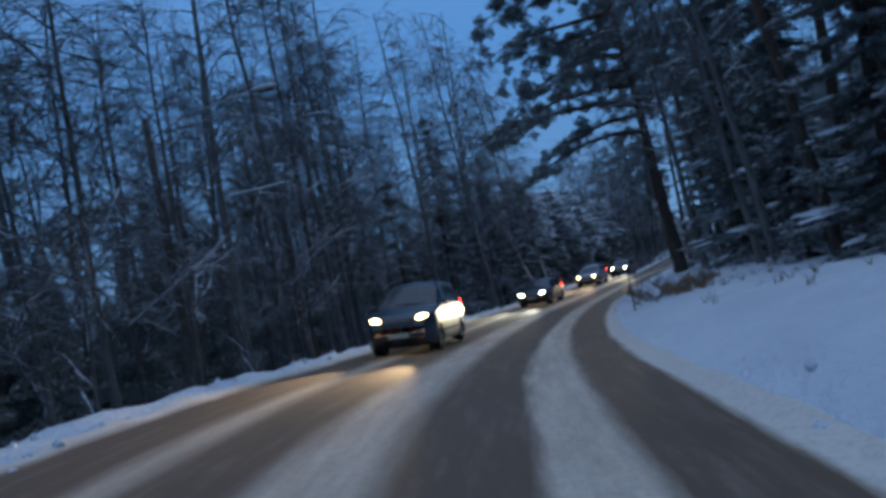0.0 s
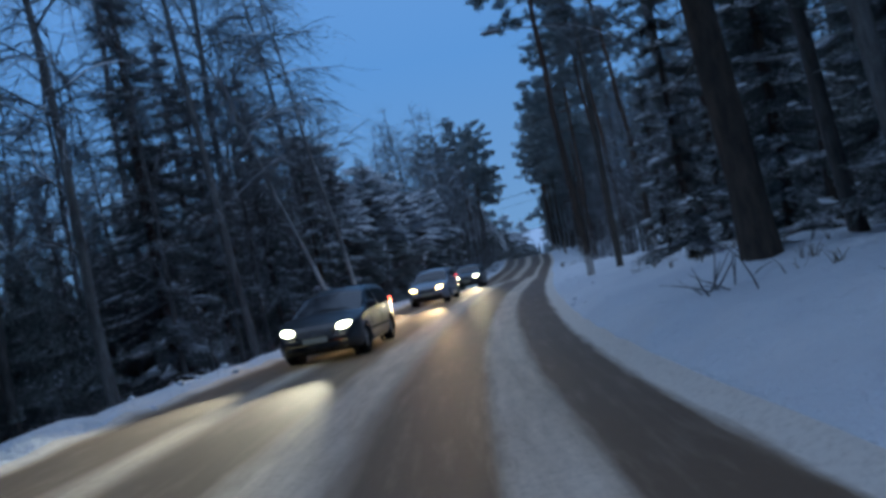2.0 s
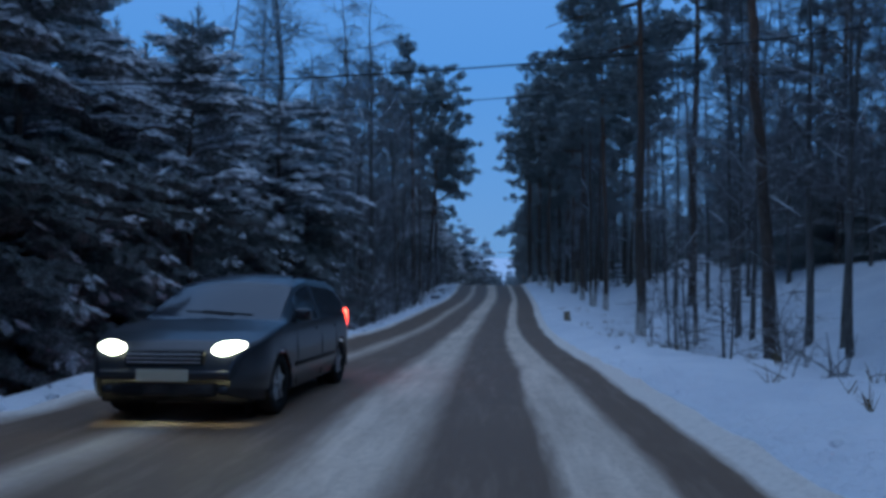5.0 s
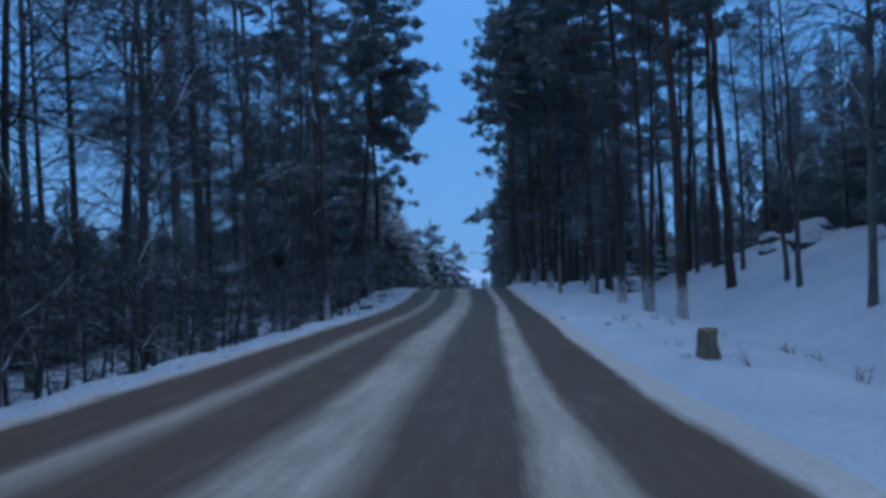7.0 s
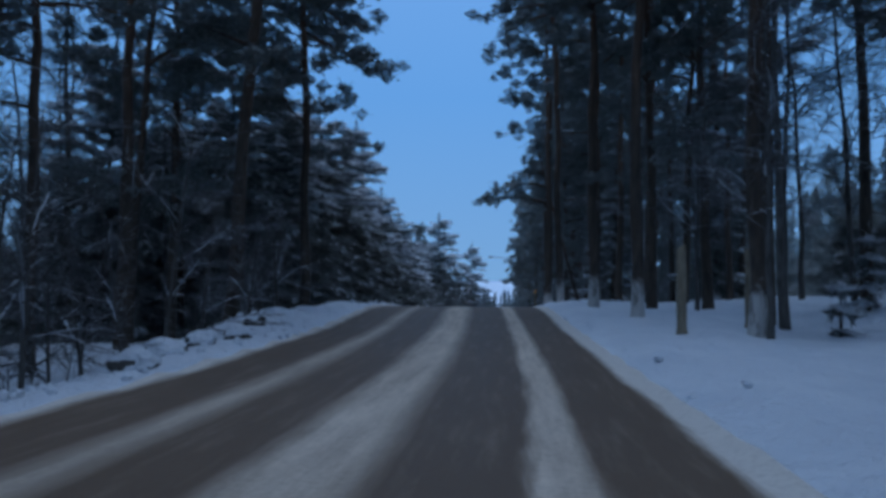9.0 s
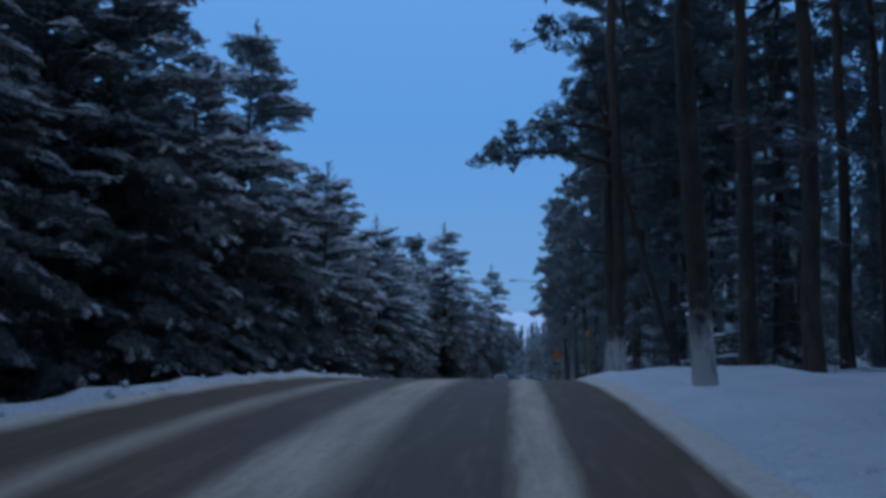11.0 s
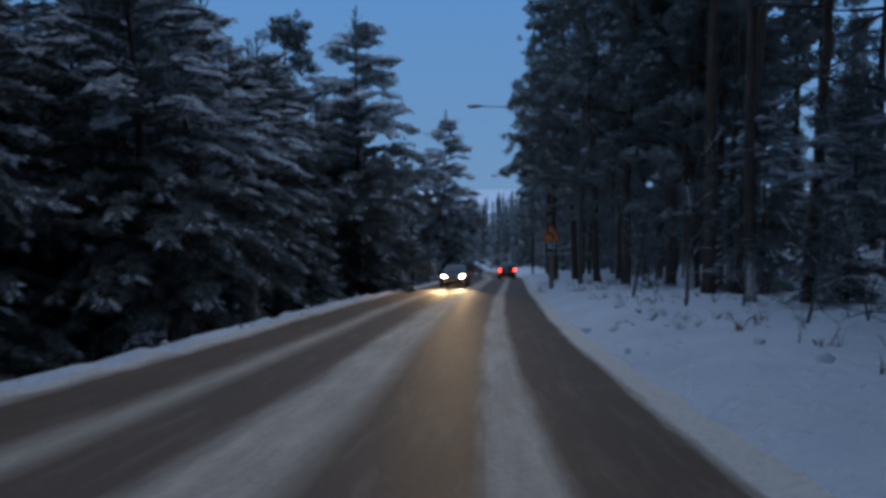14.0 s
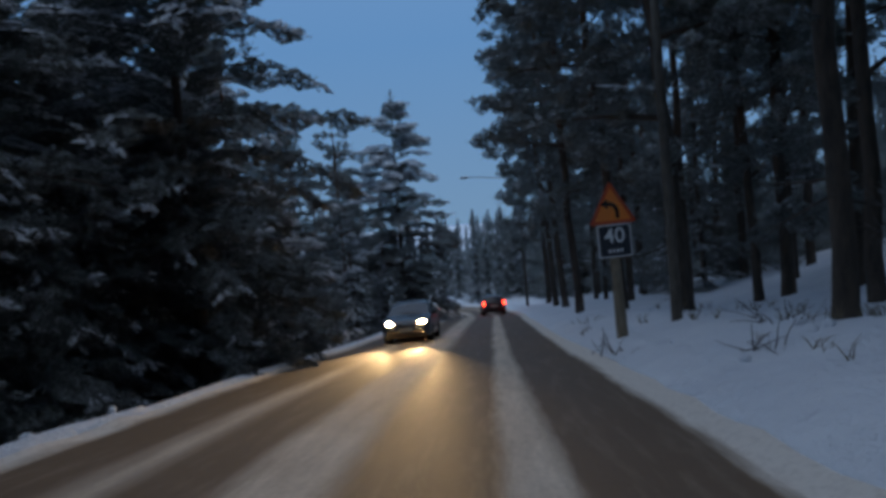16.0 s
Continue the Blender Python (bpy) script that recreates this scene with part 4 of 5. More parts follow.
POST_WOOD = wood_material("pale_post_wood", (0.15, 0.115, 0.08), (0.34, 0.27, 0.19))
ORANGE = paint("orange_reflector", (0.85, 0.28, 0.03), 0.4, 0, 0.1)
SIGN_ORANGE = paint("sign_yellow_orange", (0.90, 0.22, 0.03), 0.4, 0, 0.15)
SIGN_RED = paint("sign_red_border", (0.62, 0.07, 0.02), 0.4, 0, 0.15)
SIGN_BLUE = paint("dark_blue_sign_face", (0.010, 0.020, 0.032), 0.4, 0, 0.15)
SIGN_WHITE = paint("white_sign_paint", (0.75, 0.76, 0.74), 0.4, 0, 0.1)
LAMP_WARM = glowing("warm_headlight", (1.0, 0.66, 0.24), 18.0)
LAMP_COOL = glowing("cool_headlight", (0.90, 1.0, 0.68), 18.0)
LAMP_DAZZLE = glowing("dazzling_headlight", (1.0, 0.80, 0.48), 120.0)
TAIL_RED = glowing("red_tail_light", (1.0, 0.05, 0.03), 14.0)


def mesh_of(bm, name, material, smooth=False):
    me = bpy.data.meshes.new(name)
    bmesh.ops.recalc_face_normals(bm, faces=bm.faces)
    bm.to_mesh(me)
    bm.free()
    me.materials.append(material)
    if smooth:
        me.polygons.foreach_set("use_smooth", np.ones(len(me.polygons), bool))
    return me


def block(size, at=(0, 0, 0), bevel=0.02, segments=2, turn=None):
    """A box with rounded edges."""
    bm = bmesh.new()
    bmesh.ops.create_cube(bm, size=1.0, matrix=Matrix.Diagonal((*size, 1)))
    if bevel:
        bmesh.ops.bevel(bm, geom=bm.edges[:], offset=bevel, segments=segments, affect="EDGES", profile=0.6)
    bmesh.ops.transform(bm, matrix=Matrix.Translation(at) @ (turn or Matrix()), verts=bm.verts)
    return bm


def round_bar(points, radii, sides=10):
    s = Soup()
    s.tube([Vector(p) for p in points], radii, sides)
    for end in (0, len(points) - 1):
        s.f.append(tuple(range(end * sides, end * sides + sides)))
    return s


# ---- cars: built with the front towards +y, wheels on z = 0 ----
def shell(length, tall, belt, w, wheels, arch):
    """The skin of a car as rows of points from sill to roof on each side, with round wheel openings: points, faces and, for each face, (station, row, side)."""
    f, r = length * 0.5, -length * 0.5
    top = [(r, 0.60), (r + 0.03, 0.78), (r + 0.09, belt + 0.02), (r + 0.22, belt + 0.30 * (tall - belt)), (r + 0.48, tall - 0.10), (r + 0.95, tall - 0.02), (-0.25, tall), (f - 2.10, tall - 0.04), (f - 1.86, tall - 0.11),
           (f - 1.05, belt + 0.04), (f - 0.92, belt + 0.01), (f - 0.50, belt - 0.07), (f - 0.22, belt - 0.15), (f - 0.08, belt - 0.24), (f - 0.02, belt - 0.34), (f, belt - 0.42)]
    ty, tz = [a for a, b in top], [b for a, b in top]
    ys = np.unique(np.round(np.concatenate([np.linspace(r, r + 0.25, 7), np.arange(r + 0.25, f - 0.25, 0.06), np.linspace(f - 0.25, f, 9)]), 4))
    low, glass, roof = 12, 5, 4
    pts, faces, tags = [], [], []
    for y in ys:
        zt = float(np.interp(y, ty, tz))
        near = max(0.0, (abs(y) - (f - 0.55)) / 0.55)
        ww = w * (1 - (0.26 if y > 0 else 0.16) * near**2.2)
        zb = 0.20 + 0.10 * near**2
        zs = min(belt - 0.015 * y, zt - 0.02)
        grown = min(1.0, max(0.0, (zt - zs) / (tall - belt)))
        edge, drop = ww * (0.88 + (0.72 - 0.88) * grown), 0.02 + 0.04 * grown
        ring = []
        for k in range(low + 1):
            t = k / low
            bulge = (0.93, 0.965, 0.985, 0.995, 1.0, 1.0, 1.0, 0.998, 0.995, 0.99, 0.985, 0.978, 0.962)[k]
            ring.append((ww * bulge, zb + (zs - zb) * t))
        for k in range(1, glass + 1):
            t = k / glass
            ring.append((ww * 0.962 + (edge - ww * 0.962) * (t * 0.75 + 0.25 * t * t), zs + (zt - drop - zs) * t))
        for k in range(1, roof + 1):
            t = k / roof
            ring.append((edge * (1 - t), zt - drop * (1 - t) ** 2))
        pts.append(ring)
    n, m = len(ys), low + glass + roof + 1
    out = []
    for side in (1, -1):
        base = len(out)
        for y, ring in zip(ys, pts):
            for x, z in ring:
                yy, zz = y, z
                for wy in wheels:
                    dy, dz = y - wy, z - 0.31
                    d = math.hypot(dy, dz)
                    if x > 0.5 and arch - 0.035 < d < arch + 0.035:
                        yy, zz = wy + dy * arch / d, 0.31 + dz * arch / d
                out.append(Vector((x * side, yy, zz)))
        for i in range(n - 1):
            for j in range(m - 1):
                quad = [base + i * m + j, base + (i + 1) * m + j, base + (i + 1) * m + j + 1, base + i * m + j + 1]
                mid = sum((out[q] for q in quad), Vector()) / 4
                if abs(mid.x) > 0.5 and any(math.hypot(mid.y - wy, mid.z - 0.31) < arch - 0.004 for wy in wheels):
                    continue
                faces.append(quad)
                tags.append((float(ys[i] + ys[i + 1]) / 2, j, side))
    return out, faces, tags, low, glass, (n, m)


def skin_mesh(pts, faces, name, material):
    """A smooth mesh from some of a skin's faces."""
    bm = bmesh.new()
    made = {}
    for f in faces:
        bm.faces.new([made.setdefault(i, None) or made.update({i: bm.verts.new(pts[i])}) or made[i] for i in f])
    bmesh.ops.remove_doubles(bm, verts=bm.verts[:], dist=0.0005)
    return mesh_of(bm, name, material, True)


def car(colour, label, tall=1.5, lit="front", lamp=LAMP_WARM, length=4.3):
    root = tagged(new("car"), label, "car")
    coat = paint("car_paint", colour, 0.30, 0.0, 0.07)
    coat.node_tree.nodes["Principled BSDF"].inputs["Coat Weight"].default_value = 0.25
    w, belt = 0.88, 0.93 + (tall - 1.5) * 0.6
    f, r = length * 0.5, -length * 0.5
    wheels, arch = (f - 0.84, r + 0.80), 0.355
    pts, faces, tags, low, glass, (n, m) = shell(length, tall, belt, w, wheels, arch)
    panes = {}
    for face, (y, j, side) in zip(faces, tags):
        kind = ("body",)
        if low <= j < low + glass - (1 if j == low + glass - 1 else 0) and j > low - 1:
            if j < low + glass - 1 and -0.24 < y < f - 1.30 - 0.12 * (j - low):
                kind = ("side_window", "front", side)
            elif j < low + glass - 1 and r + 0.42 + 0.05 * (j - low) < y < -0.34:
                kind = ("side_window", "rear", side)
        if j >= low + glass:
            if f - 1.84 < y < f - 1.02:
                kind = ("windscreen",)
            elif r + 0.11 < y < r + 0.46 and j > low + glass:
                kind = ("rear_window",)
        panes.setdefault(kind, []).append(face)
    for kind, some in panes.items():
        part(kind[0], skin_mesh(pts, some, kind[0], coat if kind[0] == "body" else GLASS), root, "" if kind[0] == "body" else "dark " + kind[0].replace("_", " "))
    part("underbody", mesh_of(block((1.5, length - 0.5, 0.22), (0, 0, 0.29), 0.04), "underbody", BLACK), root, "dark underside")
    for s in (-1, 1):
        for y in wheels:
            well = bmesh.new()
            bmesh.ops.create_cone(well, cap_ends=True, segments=28, radius1=arch + 0.01, radius2=arch + 0.01, depth=0.04, matrix=pose(s * (w - 0.27), y, 0.31, 0, 90 * s, 0))
            part("wheel_well", mesh_of(well, "wheel_well", BLACK), root, "dark wheel well")
            lip = [Vector((s * (w * 0.985), y + (arch + 0.005) * math.cos(a), 0.31 + (arch + 0.005) * math.sin(a))) for a in np.linspace(-0.25, math.pi + 0.25, 19)]
            part("arch_lip", Soup().tube(lip, [0.016] * 19, 6).mesh("arch_lip", coat, True), root)
            tyre = part("wheel", mesh_of(ring_wheel(0.31, 0.19, 0.20), "tyre", RUBBER, True), root, "black tyre")
            tyre.matrix_basis = pose(s * (w - 0.115), y, 0.31, 0, 90 * s, 0)
            rim = bmesh.new()
            bmesh.ops.create_cone(rim, cap_ends=True, segments=24, radius1=0.195, radius2=0.17, depth=0.06, matrix=Matrix.Translation((0, 0, 0.03)))
            for k in range(5):
                bmesh.ops.create_cube(rim, size=1.0, matrix=pose(0, 0, 0, 0, 0, 72 * k) @ Matrix.Translation((0.10, 0, 0.065)) @ Matrix.Diagonal((0.17, 0.045, 0.025, 1)))
            bmesh.ops.create_cone(rim, cap_ends=True, segments=12, radius1=0.045, radius2=0.035, depth=0.04, matrix=Matrix.Translation((0, 0, 0.07)))
            part("rim", mesh_of(rim, "rim", STEEL), tyre, "grey spoked wheel rim")
        mirror = part("mirror", mesh_of(block((0.19, 0.12, 0.13), (s * (w + 0.06), f - 1.38, belt + 0.08), 0.045, 3), "mirror", coat, True), root)
        part("mirror_foot", round_bar([(s * (w - 0.06), f - 1.36, belt + 0.01), (s * (w + 0.02), f - 1.37, belt + 0.05)], [0.025, 0.02], 6).mesh("mirror_foot", BLACK, True), mirror, "black foot")
        for y in (0.05, -0.95):
            part("door_handle", mesh_of(block((0.03, 0.16, 0.03), (s * (w * 0.995), y - 0.12, belt - 0.10), 0.012), "door_handle", coat, True), root)
        for y in (f - 1.40, -0.29, r + 1.12):
            part("door_seam", round_bar([(s * w * 0.972, y, 0.24), (s * w * 1.0, y, 0.50), (s * w * 0.998, y, 0.66), (s * w * 0.966, y, belt - 0.015 * y - 0.01)], [0.006] * 4, 4).mesh("door_seam", BLACK), root, "dark door seam")
        part("side_strip", mesh_of(block((0.02, length - 2.55, 0.05), (s * (w * 1.002), -0.02, 0.47), 0.008), "side_strip", BLACK), root, "dark rubbing strip")
        part("roof_rail", round_bar([(s * 0.60, r + 0.7, tall - 0.045), (s * 0.615, -0.2, tall - 0.02), (s * 0.60, f - 2.1, tall - 0.06)], [0.012] * 3, 6).mesh("roof_rail", BLACK, True), root, "thin roof gutter")
        bulb = bmesh.new()
        bmesh.ops.create_uvsphere(bulb, u_segments=18, v_segments=10, radius=1.0, matrix=pose(s * 0.60, f - 0.17, belt - 0.24, 10, 0, s * -30) @ Matrix.Diagonal((0.19, 0.10, 0.085, 1)))
        part("headlight", mesh_of(bulb, "headlight", lamp if lit == "front" else GLASS, True), root, "lit headlight" if lit == "front" else "")
        fog = bmesh.new()
        bmesh.ops.create_uvsphere(fog, u_segments=12, v_segments=8, radius=1.0, matrix=Matrix.Translation((s * 0.56, f - 0.055, 0.34)) @ Matrix.Diagonal((0.075, 0.04, 0.05, 1)))
        part("fog_lamp", mesh_of(fog, "fog_lamp", GLASS, True), root, "small dark fog lamp")
        part("tail_light", mesh_of(block((0.12, 0.14, 0.34), (s * 0.735, r + 0.09, belt - 0.06), 0.05, 3), "tail_light", TAIL_RED, True), root, "glowing red tail light")
        part("wiper", round_bar([(s * 0.1 - 0.38, f - 1.03, belt + 0.075), (s * 0.1 + 0.20, f - 1.10, belt + 0.115)], [0.012, 0.010], 6).mesh("wiper", BLACK, True), root, "thin black wiper")
    grille = part("grille", mesh_of(block((0.78, 0.10, 0.14), (0, f - 0.045, belt - 0.31), 0.04, 3), "grille", BLACK, True), root, "dark grille")
    for k in (-1, 0, 1):
        part("slat", mesh_of(block((0.72, 0.03, 0.014), (0, f + 0.005, belt - 0.31 + 0.037 * k), 0.005, 1), "slat", STEEL), grille, "bright grille slat")
    part("lower_grille", mesh_of(block((1.00, 0.12, 0.12), (0, f - 0.045, 0.34), 0.04, 3), "lower_grille", BLACK, True), root, "dark lower grille")
    part("bumper", mesh_of(block((1.30, 0.16, 0.10), (0, f - 0.065, 0.475), 0.045, 4), "bumper", coat, True), root)
    part("rear_bumper", mesh_of(block((1.36, 0.16, 0.14), (0, r + 0.05, 0.50), 0.06, 4), "rear_bumper", coat, True), root)
    part("number_plate", mesh_of(block((0.50, 0.02, 0.11), (0, f + 0.022, 0.475), 0.005, 1), "number_plate", PLATE), root, "pale number plate")
    part("rear_plate", mesh_of(block((0.50, 0.02, 0.11), (0, r - 0.01, 0.66), 0.005, 1), "rear_plate", PLATE), root, "pale number plate")
    return root


def ring_wheel(outer, inner, width):
    bm = bmesh.new()
    n, section = 24, ((inner, -0.4), (outer * 0.93, -0.5), (outer, -0.3), (outer, 0.3), (outer * 0.93, 0.5), (inner, 0.4))
    rings = [[bm.verts.new((r * math.cos(2 * math.pi * k / n), r * math.sin(2 * math.pi * k / n), z * width)) for r, z in section] for k in range(n)]
    for k in range(n):
        a, b = rings[k], rings[(k + 1) % n]
        for i in range(len(section)):
            j = (i + 1) % len(section)
            bm.faces.new((a[i], a[j], b[j], b[i]))
    return bm


def park(ob, u, y, way):
    """Stands a car on the road, u metres from its middle; way 1 drives along the road, -1 comes against it."""
    x = float(centre(y)) + u
    k, dy = float(np.interp(y, TY, TS)), 1.5
    za, zb = float(lift(float(centre(y - dy)) + u, y - dy)), float(lift(float(centre(y + dy)) + u, y + dy))
    ahead = Vector((k, 1, (zb - za) / (2 * dy))).normalized() * way
    cross = float(lift(x + 0.7, y)) - float(lift(x - 0.7, y))
    side = Vector((1.4, 0, cross)).normalized() * way
    side = (side - ahead * side.dot(ahead)).normalized()
    m = Matrix((side, ahead, side.cross(ahead))).transposed().to_4x4()
    m.translation = (x, y, (za + zb) / 2 + 0.03)
    ob.matrix_basis = m
    return m


def beam(m, length, colour, watts):
    """The light that a car's two headlights throw."""
    for s in (-1, 1):
        lamp = bpy.data.lights.new("headlight_beam", "SPOT")
        lamp.energy, lamp.color, lamp.spot_size, lamp.spot_blend, lamp.shadow_soft_size = watts, colour, radians(25), 1.0, 0.08
        ob = new("headlight_beam", lamp)
        ob.matrix_basis = m @ look((s * 0.62, length * 0.5 + 0.02, 0.70), (s * 0.9, length * 0.5 + 14, 0.0))


WARM, COOL = (1.0, 0.76, 0.42), (0.92, 1.0, 0.80)
for colour, label, tall, lamp, tone, u, y, length in (
    ((0.022, 0.030, 0.042), "dark blue-grey van with headlights lit", 1.78, LAMP_WARM, WARM, -1.75, 15.5, 4.5),
    ((0.014, 0.017, 0.022), "dark car with bright cool headlights lit", 1.46, LAMP_COOL, COOL, -1.7, 36.8, 4.4),
    ((0.24, 0.27, 0.31), "silver hatchback with headlights lit", 1.50, LAMP_WARM, WARM, -1.82, 52.5, 4.2),
    ((0.012, 0.014, 0.018), "black car with yellow-white headlights lit", 1.52, LAMP_COOL, (1.0, 0.92, 0.6), -1.7, 65.2, 4.4),
    ((0.04, 0.045, 0.05), "dark car with dazzling warm headlights lit", 1.50, LAMP_DAZZLE, WARM, -1.5, 195.5, 4.4),
):
    beam(park(car(colour, label, tall, "front", lamp, length), u, y, -1), length, tone, {15.5: 2300.0, 36.8: 3800.0, 65.2: 3200.0, 195.5: 3800.0}.get(y, 3000.0))
park(car((0.05, 0.02, 0.02), "dark car with red tail lights lit, driving away", 1.45, "rear"), 1.7, 221.0, 1)


# ---- warning sign on its wooden post ----
def slab(points, thick):
    """A flat plate in the xz plane with rounded rim."""
    bm = bmesh.new()
    face = bm.faces.new([bm.verts.new((x, 0, z)) for x, z in points])
    out = bmesh.ops.extrude_face_region(bm, geom=[face])
    bmesh.ops.translate(bm, vec=(0, thick, 0), verts=[v for v in out["geom"] if isinstance(v, bmesh.types.BMVert)])
    return bm


def rounded(points, r, n=4):
    """A polygon with rounded corners."""
    out = []
    p = [Vector(q) for q in points]
    for i, q in enumerate(p):
        a, b = (p[i - 1] - q).normalized() * r, (p[(i + 1) % len(p)] - q).normalized() * r
        for k in range(n + 1):
            t = k / n
            out.append(tuple((q + a).lerp(q, t).lerp(q.lerp(q + b, t), t)))
    return out


def warning_sign(x, y):
    root = tagged(new("warning_sign"), "orange triangular bend warning above a dark speed plate on post", "road sign")
    z = float(lift(x, y))
    root.matrix_basis = pose(x, y, z - 0.10, 0, -1.5, 0)
    post = round_bar([(0, 0.14, -0.4), (0.005, 0.14, 0.8), (0, 0.13, 1.9), (0, 0.12, 2.95)], [0.125, 0.11, 0.095, 0.085], 12)
    part("post", post.mesh("sign_post", POST_WOOD, True), root, "pale round wooden post")
    h = 0.78
    tri = rounded([(-0.48, -0.02), (0.48, -0.02), (0, h + 0.06)], 0.08)
    inner = rounded([(-0.37, 0.045), (0.37, 0.045), (0, h - 0.08)], 0.04)
    tz = 2.40
    border = part("triangle", mesh_of(slab([(a, b + tz) for a, b in tri], 0.012), "triangle", SIGN_RED), root, "red-bordered orange warning triangle")
    part("face", mesh_of(slab([(a, b + tz) for a, b in inner], -0.004), "face", SIGN_ORANGE), border, "orange face")
    # the bend: a shaft that curves to the left, and its head
    shaft = []
    for k in range(9):
        t = k / 8 * math.pi / 2
        shaft.append((0.075 - 0.13 * (1 - math.cos(t)), tz + 0.22 + 0.13 * math.sin(t)))
    left = [(a - 0.028, b) if i == 0 else (a - 0.028 * math.cos(i / 8 * math.pi / 2), b - 0.028 * math.sin(i / 8 * math.pi / 2)) for i, (a, b) in enumerate(shaft)]
    right = [(a + 0.028 * math.cos(i / 8 * math.pi / 2), b + 0.028 * math.sin(i / 8 * math.pi / 2)) for i, (a, b) in enumerate(shaft)]
    outline = [(0.047, tz + 0.13)] + left + [(shaft[-1][0] - 0.005, shaft[-1][1] - 0.07), (shaft[-1][0] - 0.11, shaft[-1][1]), (shaft[-1][0] - 0.005, shaft[-1][1] + 0.07)] + right[::-1] + [(0.103, tz + 0.13)]
    outline = [(a * 1.35, tz + 0.26 + (b - tz - 0.26) * 1.35) for a, b in outline]
    arrow = part("arrow", mesh_of(slab(outline, -0.004), "arrow", BLACK), border, "black bent arrow")
    arrow.location = (0, -0.004, 0)
    plate = part("plate", mesh_of(slab([(a, b + 1.72) for a, b in rounded([(-0.335, 0), (0.335, 0), (0.335, 0.65), (-0.335, 0.65)], 0.05)], 0.012), "plate", SIGN_WHITE), root, "dark blue speed plate with white rim")
    part("plate_face", mesh_of(slab([(a, b + 1.72) for a, b in rounded([(-0.312, 0.023), (0.312, 0.023), (0.312, 0.627), (-0.312, 0.627)], 0.04)], -0.004), "plate_face", SIGN_BLUE), plate, "dark blue face")
    text = bpy.data.curves.new("speed_number", "FONT")
    text.body, text.size, text.align_x, text.extrude, text.offset = "40", 0.42, "CENTER", 0.003, 0.002
    text.materials.append(SIGN_WHITE)
    number = new("number", text)
    number.parent = plate
    number.matrix_basis = pose(0, -0.006, 2.01, 90, 0, 0)
    for k in range(4):
        bar = part("text_bar", mesh_of(block((0.05, 0.006, 0.06), (-0.12 + 0.08 * k, -0.006, 1.85), 0), "text_bar", SIGN_WHITE), plate, "small white bar of text")
    return root


warning_sign(8.03, 182.85)


# ---- street lamps, poles and wires ----
def street_lamp(x, y, arm, height=9.0, label="grey street lamp, unlit, with a long arm over the road"):
    """A pole with an arm of that many metres towards -x (or +x) and a lamp head, unlit."""
    root = tagged(new("street_lamp"), label, "street lamp")
    root.matrix_basis = pose(x, y, float(lift(x, y)), 0, 0, -math.degrees(math.atan(float(np.interp(y, TY, TS)))))
    part("pole", round_bar([(0, 0, -0.5), (0, 0, height * 0.5), (0, 0, height)], [0.13, 0.11, 0.085], 12).mesh("lamp_pole", POLE_WOOD, True), root, "wooden pole")
    s = 1 if arm > 0 else -1
    part("arm", round_bar([(0, 0, height - 0.6), (arm * 0.3, 0, height - 0.25), (arm * 0.75, 0, height - 0.05), (arm, 0, height)], [0.035, 0.032, 0.03, 0.03], 8).mesh("lamp_arm", STEEL, True), root, "thin steel arm")
    part("brace", round_bar([(0, 0, height - 1.3), (arm * 0.3, 0, height - 0.27)], [0.015, 0.015], 6).mesh("lamp_brace", STEEL, True), root, "thin steel brace")
    head = bmesh.new()
    bmesh.ops.create_uvsphere(head, u_segments=14, v_segments=8, radius=1.0, matrix=Matrix.Translation((arm + s * 0.32, 0, height + 0.02)) @ Matrix.Diagonal((0.42, 0.13, 0.085, 1)))
    h = part("head", mesh_of(head, "lamp_head", STEEL, True), root, "flat grey lamp head")
    part("glass", mesh_of(block((0.42, 0.16, 0.05), (arm + s * 0.40, 0, height - 0.05), 0.02), "lamp_glass", GLASS, True), h, "dark unlit glass")
    return root


street_lamp(9.71, 184.46, -5.0, 8.95)
street_lamp(12.46, 223.57, -3.8, 10.4)
street_lamp(-0.2, 46.9, -2.7, 9.3)
street_lamp(-12.2, 12.8, 3.0, 9.0)


def wire(name, a, b, sag, label, radius=0.012):
    a, b = Vector(a), Vector(b)
    pts = [a.lerp(b, i / 16) - UP * sag * 4 * (i / 16) * (1 - i / 16) for i in range(17)]
    ob = new(name, Soup().tube(pts, [radius] * 17, 6).mesh(name, BLACK, True))
    tagged(ob, label, "cable")


def wooden_pole(x, y, height, label):
    root = tagged(new("utility_pole"), label, "pole")
    root.matrix_basis = pose(x, y, float(lift(x, y)), 0, -1.5, 0)
    part("shaft", round_bar([(0, 0, -0.5), (0, 0, height * 0.5), (0, 0, height)], [0.12, 0.105, 0.09], 12).mesh("pole_shaft", POLE_WOOD, True), root)
    for k in range(2):
        part("insulator", round_bar([(0.09, 0, height - 0.25 - 0.3 * k), (0.16, 0, height - 0.25 - 0.3 * k), (0.16, 0, height - 0.12 - 0.3 * k)], [0.02, 0.02, 0.03], 6).mesh("insulator", STEEL, True), root, "small insulator hook")
    return root


